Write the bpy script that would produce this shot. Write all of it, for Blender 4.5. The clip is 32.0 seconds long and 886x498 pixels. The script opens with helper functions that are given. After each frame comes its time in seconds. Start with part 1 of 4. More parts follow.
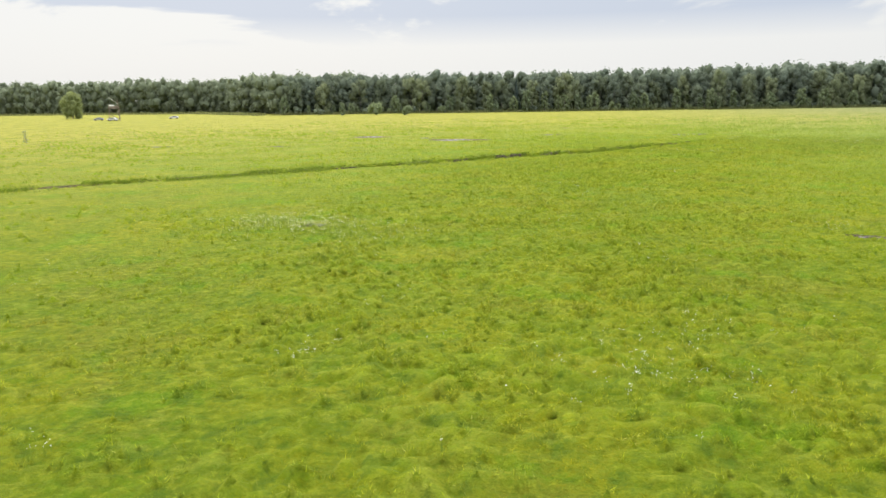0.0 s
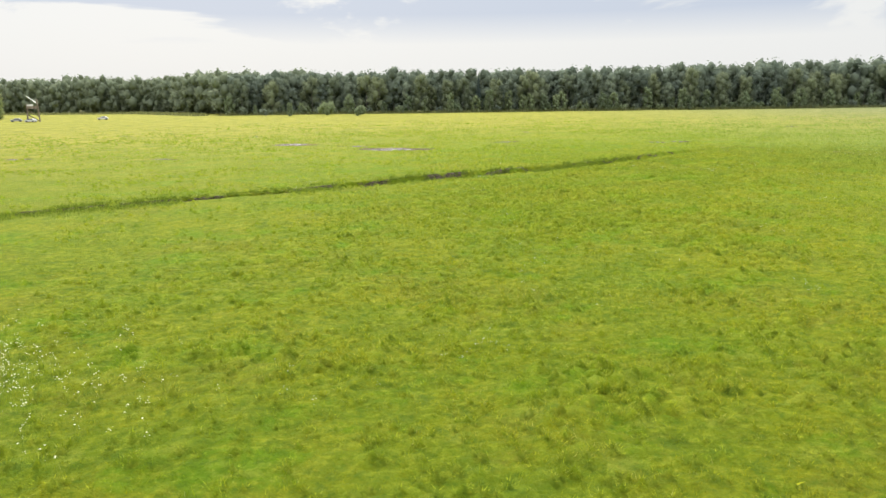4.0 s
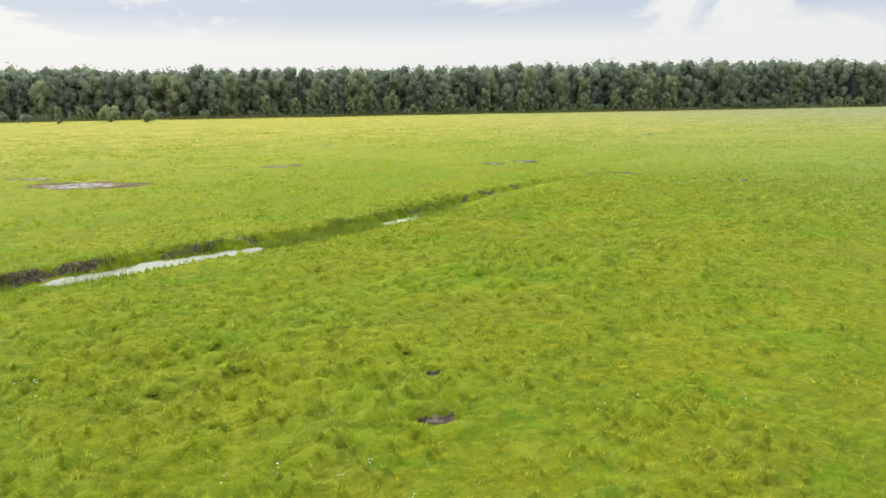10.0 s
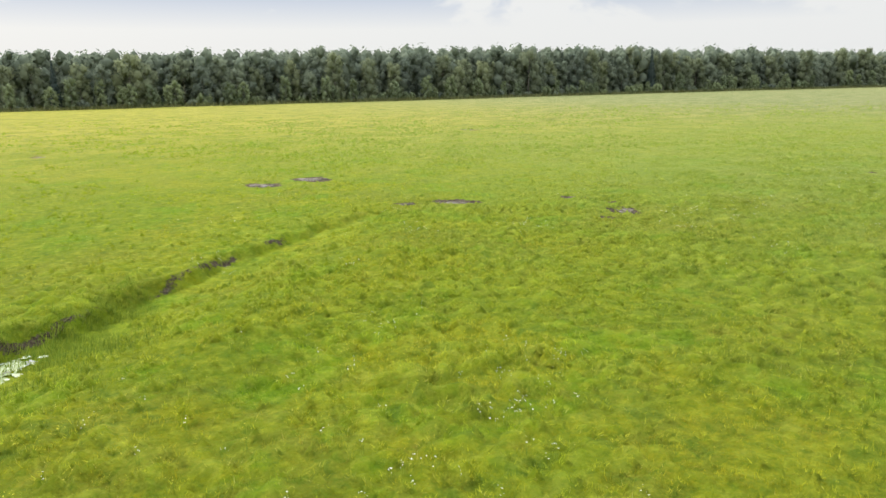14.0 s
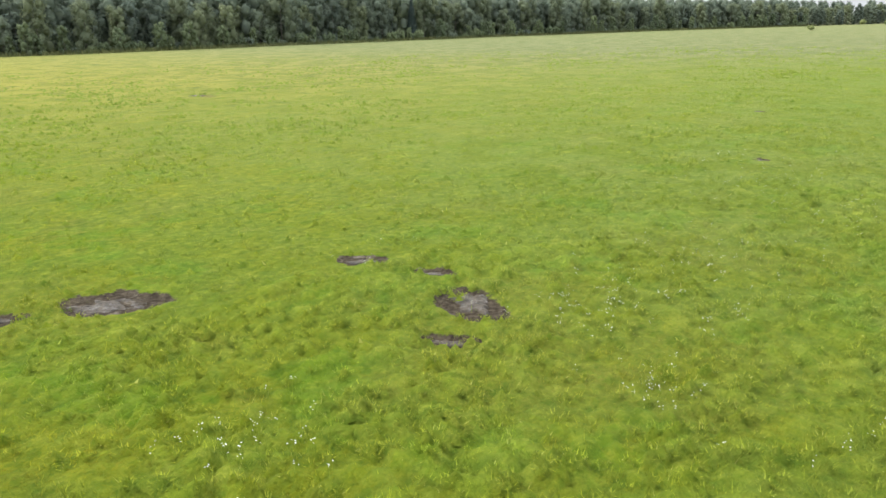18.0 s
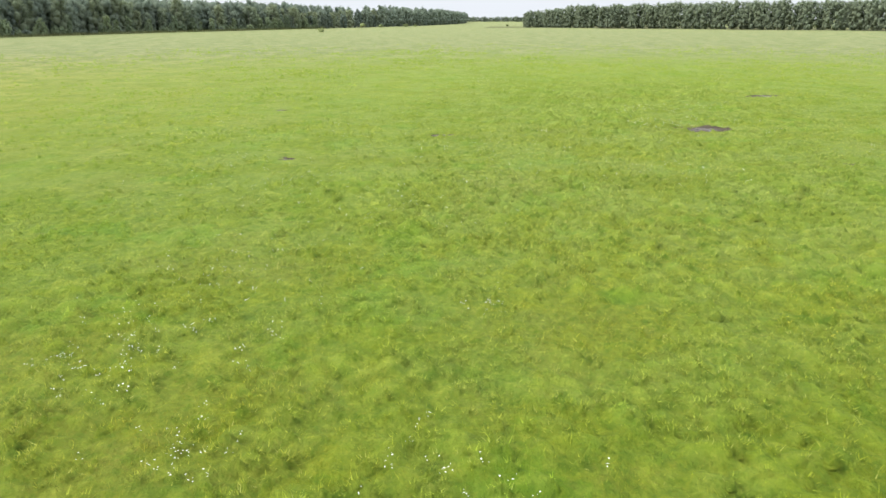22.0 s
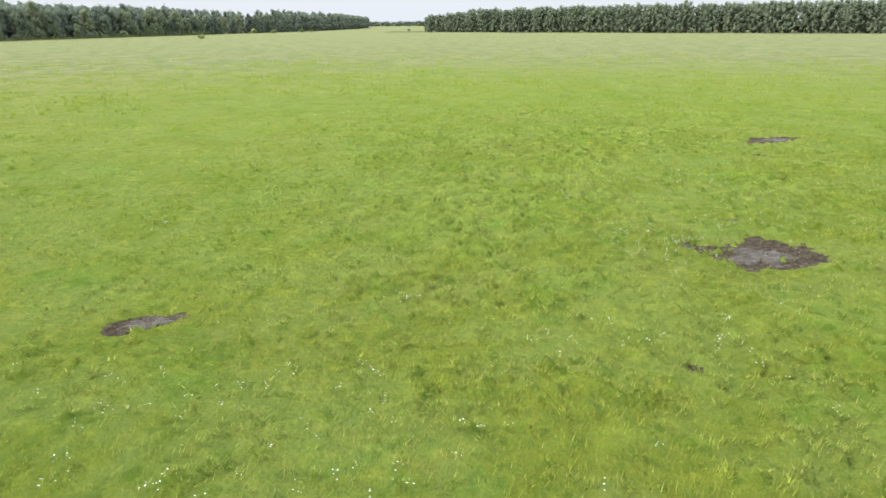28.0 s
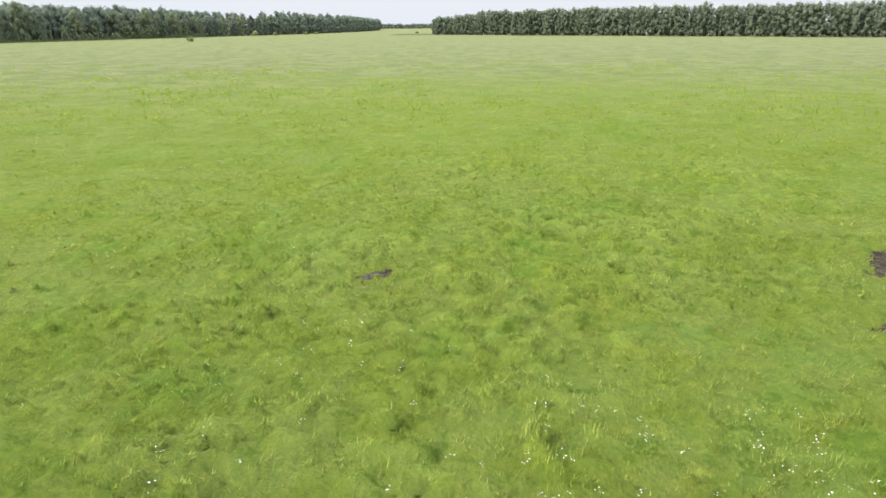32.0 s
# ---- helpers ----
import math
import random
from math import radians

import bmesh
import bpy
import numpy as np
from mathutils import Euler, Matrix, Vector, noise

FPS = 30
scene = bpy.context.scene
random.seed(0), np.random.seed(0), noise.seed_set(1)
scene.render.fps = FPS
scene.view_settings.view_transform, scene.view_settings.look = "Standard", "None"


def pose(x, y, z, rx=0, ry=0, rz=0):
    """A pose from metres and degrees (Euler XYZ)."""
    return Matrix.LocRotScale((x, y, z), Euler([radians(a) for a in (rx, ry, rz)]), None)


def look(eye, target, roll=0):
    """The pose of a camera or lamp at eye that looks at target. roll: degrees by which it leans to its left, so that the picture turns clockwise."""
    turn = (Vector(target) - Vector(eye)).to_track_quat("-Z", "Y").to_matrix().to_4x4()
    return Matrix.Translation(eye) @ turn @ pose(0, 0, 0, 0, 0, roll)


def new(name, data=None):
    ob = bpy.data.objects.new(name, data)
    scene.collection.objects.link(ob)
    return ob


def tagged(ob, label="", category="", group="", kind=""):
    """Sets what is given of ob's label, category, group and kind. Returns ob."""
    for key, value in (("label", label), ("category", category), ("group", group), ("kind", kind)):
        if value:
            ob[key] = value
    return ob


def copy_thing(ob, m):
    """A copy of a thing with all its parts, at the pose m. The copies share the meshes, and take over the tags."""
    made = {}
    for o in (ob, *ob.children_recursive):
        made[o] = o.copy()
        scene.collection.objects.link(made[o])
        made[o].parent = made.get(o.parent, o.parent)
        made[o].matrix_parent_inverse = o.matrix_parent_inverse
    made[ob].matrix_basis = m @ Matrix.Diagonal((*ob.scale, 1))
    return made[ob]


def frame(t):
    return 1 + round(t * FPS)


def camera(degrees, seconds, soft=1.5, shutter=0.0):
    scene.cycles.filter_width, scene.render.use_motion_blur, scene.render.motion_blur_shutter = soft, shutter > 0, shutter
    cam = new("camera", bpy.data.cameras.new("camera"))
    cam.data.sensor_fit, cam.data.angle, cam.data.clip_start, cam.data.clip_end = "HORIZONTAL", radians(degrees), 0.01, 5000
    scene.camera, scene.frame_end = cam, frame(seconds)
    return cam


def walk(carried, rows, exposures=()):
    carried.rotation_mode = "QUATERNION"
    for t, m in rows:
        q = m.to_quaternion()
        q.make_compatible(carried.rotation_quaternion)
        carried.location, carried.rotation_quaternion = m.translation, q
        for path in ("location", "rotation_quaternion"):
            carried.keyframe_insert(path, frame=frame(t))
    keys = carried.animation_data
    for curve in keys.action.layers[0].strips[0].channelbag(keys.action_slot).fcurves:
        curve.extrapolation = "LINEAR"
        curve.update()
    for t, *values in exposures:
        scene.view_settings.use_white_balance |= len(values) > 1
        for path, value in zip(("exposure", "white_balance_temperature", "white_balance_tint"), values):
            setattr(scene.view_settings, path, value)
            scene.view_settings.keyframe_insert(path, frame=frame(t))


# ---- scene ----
cam = camera(62.8, 32.0)
EXPOSURES = [(0.0, 0.46, 6650, 10), (13.5, 0.46, 6650, 10), (17.0, 0.38, 6420, 10.5), (19.0, 0.48, 6250, 11), (21.0, 0.58, 6200, 11), (27.0, 0.53, 6150, 12), (32.0, 0.51, 6150, 12)]
PATH = [
    (0, (0.0, 0.0, 8.347), (0.0, 1.958, 7.937), -0.8),
    (0.5, (0.744, 2.9, 8.418), (0.748, 4.858, 8.008), -0.8),
    (1, (1.47, 5.954, 8.432), (1.484, 7.912, 8.022), -0.8),
    (1.5, (2.202, 8.998, 8.482), (2.221, 10.955, 8.071), -0.7),
    (2, (2.959, 12.146, 8.514), (2.981, 14.104, 8.103), -0.7),
    (2.5, (3.7, 15.389, 8.541), (3.73, 17.346, 8.129), -0.7),
    (3, (4.5, 18.628, 8.592), (4.543, 20.584, 8.179), -0.7),
    (3.5, (5.291, 21.872, 8.59), (5.357, 23.828, 8.176), -0.7),
    (5.5, (9.25, 36.599, 8.335), (9.551, 38.532, 7.917), -1.1),
    (6, (10.246, 40.006, 8.394), (10.716, 41.903, 7.972), -1.3),
    (6.5, (11.197, 42.978, 8.445), (11.669, 44.876, 8.024), -1.2),
    (7, (12.282, 46.186, 8.462), (12.755, 48.083, 8.042), -1.2),
    (7.5, (13.432, 49.33, 8.515), (13.91, 51.226, 8.096), -1.2),
    (8, (14.661, 52.513, 8.59), (15.139, 54.409, 8.17), -1.2),
    (8.5, (16.11, 55.875, 8.53), (16.587, 57.771, 8.112), -1.2),
    (9, (17.516, 59.191, 8.553), (17.996, 61.087, 8.134), -0.9),
    (9.5, (18.932, 62.268, 8.534), (19.414, 64.164, 8.119), -0.8),
    (10, (20.365, 65.531, 8.509), (20.849, 67.427, 8.095), -0.7),
    (10.5, (21.925, 69.13, 8.499), (22.42, 71.022, 8.082), -0.6),
    (11, (23.425, 72.472, 8.533), (23.92, 74.364, 8.116), -0.5),
    (11.5, (24.975, 75.856, 8.622), (25.586, 77.713, 8.203), -0.8),
    (12, (26.339, 79.347, 8.601), (26.96, 81.202, 8.183), -0.8),
    (12.5, (27.962, 82.509, 8.587), (28.758, 84.294, 8.166), -1.0),
    (13, (29.452, 85.736, 8.504), (30.262, 87.515, 8.085), -0.8),
    (13.5, (31.383, 89.014, 8.488), (32.319, 90.73, 8.067), -0.9),
    (15.5, (40.144, 102.034, 8.49), (41.048, 103.722, 7.912), -0.8),
    (16, (42.539, 105.219, 8.547), (43.438, 106.901, 7.947), -0.7),
    (16.5, (44.806, 108.068, 8.621), (45.758, 109.723, 8.023), -0.7),
    (17, (46.885, 110.512, 8.653), (47.971, 112.081, 8.055), -0.8),
    (17.5, (48.703, 112.446, 8.682), (49.935, 113.904, 8.084), -0.9),
    (18, (50.108, 113.675, 8.67), (51.505, 114.976, 8.073), -1.0),
    (18.5, (51.056, 114.215, 8.673), (52.628, 115.295, 8.073), -1.0),
    (19, (51.27, 114.07, 8.835), (52.988, 114.895, 8.231), -0.6),
    (19.5, (51.576, 113.866, 8.783), (53.387, 114.462, 8.179), -0.7),
    (20, (51.755, 113.74, 8.687), (53.627, 114.101, 8.084), -0.7),
    (20.5, (51.729, 113.695, 8.622), (53.622, 113.927, 8.019), -0.6),
    (21, (51.644, 113.658, 8.534), (53.536, 113.897, 7.932), -0.3),
    (21.5, (52.022, 113.695, 8.474), (53.912, 113.943, 7.868), -0.1),
    (22, (53.19, 113.786, 8.475), (55.079, 114.044, 7.871), -0.1),
    (22.5, (54.93, 113.891, 8.421), (56.818, 114.16, 7.819), -0.0),
    (23, (57.021, 114.024, 8.394), (58.908, 114.302, 7.792), 0.0),
    (23.5, (59.541, 114.175, 8.384), (61.427, 114.461, 7.784), -0.1),
    (24, (62.547, 114.339, 8.353), (64.432, 114.635, 7.755), 0.0),
    (24.5, (65.742, 114.488, 8.346), (67.627, 114.789, 7.748), 0.0),
    (26.5, (79.841, 114.086, 8.551), (81.747, 114.205, 7.956), -0.5),
    (27, (82.834, 113.703, 8.507), (84.743, 113.739, 7.912), -0.5),
    (27.5, (85.764, 113.113, 8.457), (87.674, 113.128, 7.863), -0.5),
    (28, (88.5, 112.488, 8.356), (90.409, 112.509, 7.762), -0.4),
    (28.5, (91.452, 111.781, 8.347), (93.361, 111.806, 7.753), -0.4),
    (29, (94.645, 110.948, 8.327), (96.554, 110.98, 7.733), -0.4),
    (29.5, (97.981, 110.127, 8.309), (99.891, 110.164, 7.717), -0.3),
    (30, (101.408, 109.338, 8.322), (103.318, 109.378, 7.73), -0.3),
    (30.5, (105.049, 108.411, 8.299), (106.959, 108.456, 7.709), -0.2),
    (31, (108.799, 107.468, 8.288), (110.71, 107.518, 7.698), -0.2),
    (31.5, (112.598, 106.525, 8.293), (114.508, 106.579, 7.704), -0.2),
    (32, (116.403, 105.443, 8.29), (118.313, 105.503, 7.702), -0.3),
]
walk(cam, [(t, look(eye, target, roll)) for t, eye, target, roll in PATH], EXPOSURES)

# ---------- world, sun, exposure ----------
SUN_EL, SUN_AZ = 41.0, 18.0          # degrees above the horizon, degrees left of +y
sun_dir = Vector((-math.sin(radians(SUN_AZ)) * math.cos(radians(SUN_EL)), math.cos(radians(SUN_AZ)) * math.cos(radians(SUN_EL)), math.sin(radians(SUN_EL))))
sun = new("sun", bpy.data.lights.new("sun", "SUN"))
sun.data.energy, sun.data.angle, sun.data.color = 4.4, radians(9.0), (1.0, 0.95, 0.86)
sun.matrix_world = look((0, 0, 200), Vector((0, 0, 200)) - sun_dir)

world = bpy.data.worlds.new("overcast_sky")
scene.world = world
world.use_nodes = True
wt = world.node_tree
for n in list(wt.nodes):
    wt.nodes.remove(n)


def wnode(kind, **props):
    n = wt.nodes.new(kind)
    for k, v in props.items():
        n.inputs[k].default_value = v
    return n


def wmath(op, a, b=None):
    n = wt.nodes.new("ShaderNodeMath")
    n.operation = op
    for i, v in enumerate((a, b)):
        if v is None:
            continue
        if isinstance(v, (int, float)):
            n.inputs[i].default_value = v
        else:
            wt.links.new(v, n.inputs[i])
    return n.outputs[0]


sky = wt.nodes.new("ShaderNodeTexSky")
sky.sky_type, sky.sun_disc = "NISHITA", False
sky.sun_elevation, sky.sun_rotation = radians(SUN_EL), radians(-SUN_AZ)
sky.dust_density = 3.0
coord = wt.nodes.new("ShaderNodeTexCoord")
sep = wt.nodes.new("ShaderNodeSeparateXYZ")
wt.links.new(coord.outputs["Generated"], sep.inputs[0])
clouds = wnode("ShaderNodeTexNoise", Scale=3.2, Detail=6.0, Roughness=0.55, Distortion=0.4)
stretch = wt.nodes.new("ShaderNodeMapping")
stretch.inputs["Scale"].default_value = (1.0, 1.0, 3.5)
stretch.inputs["Location"].default_value = (0.35, 0.1, 0.0)
wt.links.new(coord.outputs["Generated"], stretch.inputs["Vector"])
wt.links.new(stretch.outputs[0], clouds.inputs["Vector"])
# heavier grey cloud bellies begin a few degrees above the horizon
rise = wt.nodes.new("ShaderNodeMapRange")
rise.inputs["From Min"].default_value, rise.inputs["From Max"].default_value = 0.066, 0.104
wt.links.new(sep.outputs["Z"], rise.inputs["Value"])
belly = wt.nodes.new("ShaderNodeMapRange")
belly.interpolation_type = "SMOOTHSTEP"
belly.inputs["From Min"].default_value, belly.inputs["From Max"].default_value = 0.50, 0.56
bank_dir = wt.nodes.new("ShaderNodeVectorMath")
bank_dir.operation = "DISTANCE"
bank_dir.inputs[1].default_value = (0.05, 0.975, 0.22)
wt.links.new(coord.outputs["Generated"], bank_dir.inputs[0])
bank = wt.nodes.new("ShaderNodeMapRange")
bank.inputs["From Min"].default_value, bank.inputs["From Max"].default_value = 0.10, 0.55
bank.inputs["To Min"].default_value, bank.inputs["To Max"].default_value = 0.07, -0.02
wt.links.new(bank_dir.outputs["Value"], bank.inputs["Value"])
wt.links.new(wmath("ADD", clouds.outputs["Fac"], bank.outputs[0]), belly.inputs["Value"])
grey = wmath("MULTIPLY", belly.outputs[0], rise.outputs[0])
tone = wt.nodes.new("ShaderNodeMix")
tone.data_type = "RGBA"
tone.inputs["A"].default_value, tone.inputs["B"].default_value = (0.915, 0.94, 0.955, 1), (0.62, 0.70, 0.84, 1)
wt.links.new(grey, tone.inputs["Factor"])
# the cloud cover is brighter overhead than near the horizon
zen = wt.nodes.new("ShaderNodeMapRange")
zen.interpolation_type = "SMOOTHSTEP"
zen.inputs["From Min"].default_value, zen.inputs["From Max"].default_value = 0.14, 0.75
zen.inputs["To Min"].default_value, zen.inputs["To Max"].default_value = 0.68, 2.5
wt.links.new(sep.outputs["Z"], zen.inputs["Value"])
cover = wt.nodes.new("ShaderNodeBackground")
wt.links.new(tone.outputs["Result"], cover.inputs["Color"])
wt.links.new(zen.outputs[0], cover.inputs["Strength"])
clear = wt.nodes.new("ShaderNodeBackground")
clear.inputs["Strength"].default_value = 0.10
wt.links.new(sky.outputs[0], clear.inputs["Color"])
blend = wt.nodes.new("ShaderNodeMixShader")
blend.inputs[0].default_value = 0.93
wt.links.new(clear.outputs[0], blend.inputs[1])
wt.links.new(cover.outputs[0], blend.inputs[2])
wout = wt.nodes.new("ShaderNodeOutputWorld")
wt.links.new(blend.outputs[0], wout.inputs["Surface"])


# ---------- materials ----------
class Mat:
    """A small wrapper to build one node material."""

    def __init__(self, name, rough=0.8, spec=0.3, metal=0.0):
        self.m = bpy.data.materials.new(name)
        self.m.use_nodes = True
        self.t = self.m.node_tree
        self.b = self.t.nodes["Principled BSDF"]
        self.b.inputs["Roughness"].default_value = rough
        self.b.inputs["Specular IOR Level"].default_value = spec
        self.b.inputs["Metallic"].default_value = metal

    def node(self, kind):
        return self.t.nodes.new(kind)

    def link(self, a, b):
        self.t.links.new(a, b)

    def place(self):
        return self.node("ShaderNodeNewGeometry").outputs["Position"]

    def noise(self, scale, detail=3.0, rough=0.55, vec=None, distort=0.0):
        n = self.node("ShaderNodeTexNoise")
        n.inputs["Scale"].default_value, n.inputs["Detail"].default_value = scale, detail
        n.inputs["Roughness"].default_value, n.inputs["Distortion"].default_value = rough, distort
        self.link(vec if vec is not None else self.place(), n.inputs["Vector"])
        return n.outputs["Fac"]

    def ramp(self, fac, lo, hi):
        r = self.node("ShaderNodeMapRange")
        r.interpolation_type = "SMOOTHSTEP"
        r.inputs["From Min"].default_value, r.inputs["From Max"].default_value = lo, hi
        self.link(fac, r.inputs["Value"])
        return r.outputs[0]

    def mix(self, fac, a, b, mode="MIX"):
        n = self.node("ShaderNodeMix")
        n.data_type, n.blend_type = "RGBA", mode
        for key, v in (("Factor", fac), ("A", a), ("B", b)):
            if isinstance(v, (int, float)):
                n.inputs[key].default_value = v
            elif isinstance(v, tuple):
                n.inputs[key].default_value = (*v, 1)
            else:
                self.link(v, n.inputs[key])
        return n.outputs["Result"]

    def bump(self, height, strength, dist):
        n = self.node("ShaderNodeBump")
        n.inputs["Strength"].default_value, n.inputs["Distance"].default_value = strength, dist
        self.link(height, n.inputs["Height"])
        self.link(n.outputs[0], self.b.inputs["Normal"])

    def colour(self, c):
        if isinstance(c, tuple):
            self.b.inputs["Base Color"].default_value = (*c, 1)
        else:
            self.link(c, self.b.inputs["Base Color"])
        return self

    def attr(self, name):
        n = self.node("ShaderNodeAttribute")
        n.attribute_name = name
        return n.outputs["Fac"]

    def island(self):
        return self.node("ShaderNodeNewGeometry").outputs["Random Per Island"]

    def thin(self, c, share):
        """Lets part of the light through, as leaves and blades do."""
        self.colour(c)
        tr, mx = self.node("ShaderNodeBsdfTranslucent"), self.node("ShaderNodeMixShader")
        self.link(c, tr.inputs["Color"])
        mx.inputs[0].default_value = share
        self.link(self.b.outputs[0], mx.inputs[1])
        self.link(tr.outputs[0], mx.inputs[2])
        self.link(mx.outputs[0], self.t.nodes["Material Output"].inputs["Surface"])
        return self

    def soften(self, share):
        """Blades shade mostly as the rounded sward that they cover."""
        soft = self.node("ShaderNodeAttribute")
        soft.attribute_name = "soft"
        mx = self.node("ShaderNodeMix")
        mx.data_type = "VECTOR"
        mx.inputs["Factor"].default_value = share
        self.link(self.node("ShaderNodeNewGeometry").outputs["Normal"], mx.inputs[4])
        self.link(soft.outputs["Vector"], mx.inputs[5])
        unit = self.node("ShaderNodeVectorMath")
        unit.operation = "NORMALIZE"
        self.link(mx.outputs[1], unit.inputs[0])
        self.link(unit.outputs[0], self.b.inputs["Normal"])

    def each(self):
        return self.node("ShaderNodeObjectInfo").outputs["Random"]


def grass_colour(m, crisp=1.0):
    """Meadow green in broad yellow, fresh and dull patches, the same for sward and blades; crisp scales the tuft-sized contrast."""
    wide = m.ramp(m.noise(0.05, 5.0, 0.62), 0.40, 0.60)
    mid = m.ramp(m.noise(0.22, 6.0, 0.66), 0.42, 0.58)
    fine = m.ramp(m.noise(1.6, 5.0, 0.68), 0.40, 0.62)
    c = m.mix(wide, GRASS_A, GRASS_B)
    c = m.mix(m.mathmul(mid, 0.7), c, GRASS_C)
    clump = m.ramp(m.noise(0.85, 6.0, 0.70), 0.44, 0.60)
    c = m.mix(m.mathmul(clump, 0.15 + 0.15 * crisp), c, GRASS_D)
    c = m.mix(m.mathmul(fine, 0.40 * crisp), c, GRASS_E)
    c = m.mix(m.mathmul(m.ramp(m.noise(0.10, 6.0, 0.7), 0.50, 0.62), 0.65), c, (0.190, 0.200, 0.028))
    straw = m.ramp(m.noise(0.42, 6.0, 0.72), 0.57, 0.70)
    c = m.mix(m.mathmul(straw, 0.28), c, GRASS_STRAW)
    brown = m.ramp(m.noise(0.27, 6.0, 0.78), 0.55, 0.66)
    c = m.mix(m.mathmul(brown, 0.25), c, (0.210, 0.165, 0.055))
    lush = m.ramp(m.noise(0.19, 6.0, 0.72), 0.53, 0.63)
    c = m.mix(m.mathmul(lush, 0.65), c, (0.115, 0.250, 0.008))
    # highlights on the tufts and shaded gaps between them, put into the colour
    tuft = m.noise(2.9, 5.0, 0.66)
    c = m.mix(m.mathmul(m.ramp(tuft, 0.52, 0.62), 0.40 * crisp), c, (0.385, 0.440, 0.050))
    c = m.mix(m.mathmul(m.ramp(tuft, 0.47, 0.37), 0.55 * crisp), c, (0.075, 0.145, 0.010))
    # dry pale tips on the tussocks, also coloured to look like lit tops
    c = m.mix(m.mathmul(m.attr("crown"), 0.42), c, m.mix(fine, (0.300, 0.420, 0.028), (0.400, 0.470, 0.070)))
    # hazy cool cast put into the colour: cooler and paler towards the east
    xyz = m.node("ShaderNodeSeparateXYZ")
    m.link(m.place(), xyz.inputs[0])
    east = m.ramp(xyz.outputs["X"], 38.0, 98.0)
    c = m.mix(m.mathmul(east, 0.42), c, m.mix(mid, (0.150, 0.215, 0.070), (0.272, 0.320, 0.128)))
    return m.mix(1.0, c, m.mix(m.ramp(xyz.outputs["X"], 15.0, 85.0), (0.700, 0.672, 0.435), (0.695, 0.672, 0.60)), "MULTIPLY")


def mathmul(self, v, k):
    n = self.node("ShaderNodeMath")
    n.operation = "MULTIPLY"
    self.link(v, n.inputs[0])
    n.inputs[1].default_value = k
    return n.outputs[0]


Mat.mathmul = mathmul
GRASS_A, GRASS_B = (0.200, 0.236, 0.012), (0.285, 0.286, 0.017)
GRASS_C, GRASS_D = (0.130, 0.200, 0.012), (0.335, 0.360, 0.028)
GRASS_E = (0.080, 0.142, 0.014)
GRASS_STRAW = (0.32, 0.27, 0.085)
SOIL_A, SOIL_B = (0.032, 0.025, 0.017), (0.092, 0.074, 0.051)

m = Mat("meadow_sward", 0.9, 0.04)
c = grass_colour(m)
speck = m.noise(9.0, 4.0, 0.7)
c = m.mix(m.ramp(speck, 0.42, 0.72), m.mix(0.35, c, (0.085, 0.150, 0.012)), c)
# dark flecks painted in as tussock shade, to strengthen the relief
c = m.mix(m.mathmul(m.ramp(m.noise(0.9, 5.0, 0.7), 0.55, 0.64), 0.58), c, (0.062, 0.110, 0.010))
c = m.mix(m.mathmul(m.ramp(m.noise(0.6, 6.0, 0.75), 0.46, 0.34), 0.25), c, (0.300, 0.330, 0.045))
soil = m.mix(m.ramp(m.noise(5.0, 5.0, 0.7), 0.35, 0.65), SOIL_A, SOIL_B)
soil = m.mix(m.ramp(m.noise(1.3, 5.0, 0.7, distort=0.6), 0.56, 0.70), soil, (0.165, 0.142, 0.112))
edge = m.node("ShaderNodeMath")
edge.operation = "ADD"
m.link(m.attr("soil"), edge.inputs[0])
m.link(m.mathmul(m.noise(3.2, 6.0, 0.75), 1.4), edge.inputs[1])
c = m.mix(m.ramp(edge.outputs[0], 1.14, 1.38), c, soil)
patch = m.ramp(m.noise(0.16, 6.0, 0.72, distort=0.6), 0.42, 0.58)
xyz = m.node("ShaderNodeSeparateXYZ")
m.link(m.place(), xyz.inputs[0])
# far meadow tones with haze, glare and self-shade mixed into the colour
far_haze = m.mix(m.ramp(xyz.outputs["X"], 40.0, 260.0), m.mix(patch, (0.166, 0.172, 0.024), (0.238, 0.218, 0.038)), m.mix(patch, (0.118, 0.136, 0.058), (0.172, 0.174, 0.082)))
# dark streaks painted for the shadows of far tussocks
far_haze = m.mix(m.mathmul(m.ramp(m.noise(0.33, 6.0, 0.75, distort=0.5), 0.53, 0.63), 0.8), far_haze, (0.085, 0.100, 0.028))
c = m.mix(m.mathmul(m.attr("far_haze"), 0.9), c, far_haze)
litter = m.mix(m.ramp(m.noise(0.4, 4.0), 0.35, 0.65), (0.045, 0.045, 0.022), (0.085, 0.08, 0.035))
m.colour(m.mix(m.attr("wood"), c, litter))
m.bump(m.noise(3.0, 8.0, 0.72), 1.0, 0.34)
SWARD = m.m

m = Mat("grass_blade", 0.8, 0.06)
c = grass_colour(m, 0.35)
c = m.mix(m.ramp(m.island(), 0.0, 1.0), m.mix(1.0, c, (0.60, 0.68, 0.64), "MULTIPLY"), m.mix(1.0, c, (1.68, 1.64, 1.50), "MULTIPLY"))
c = m.mix(m.mathmul(m.ramp(m.island(), 0.95, 0.97), 0.4), c, (0.32, 0.31, 0.12))
m.thin(c, 0.30)
m.soften(0.65)
BLADE = m.m

m = Mat("sedge_blade", 0.8, 0.08)
m.thin(m.mix(m.island(), (0.075, 0.13, 0.016), (0.20, 0.25, 0.03)), 0.4)
SEDGE = m.m


m = Mat("reed_blade", 0.7, 0.2)
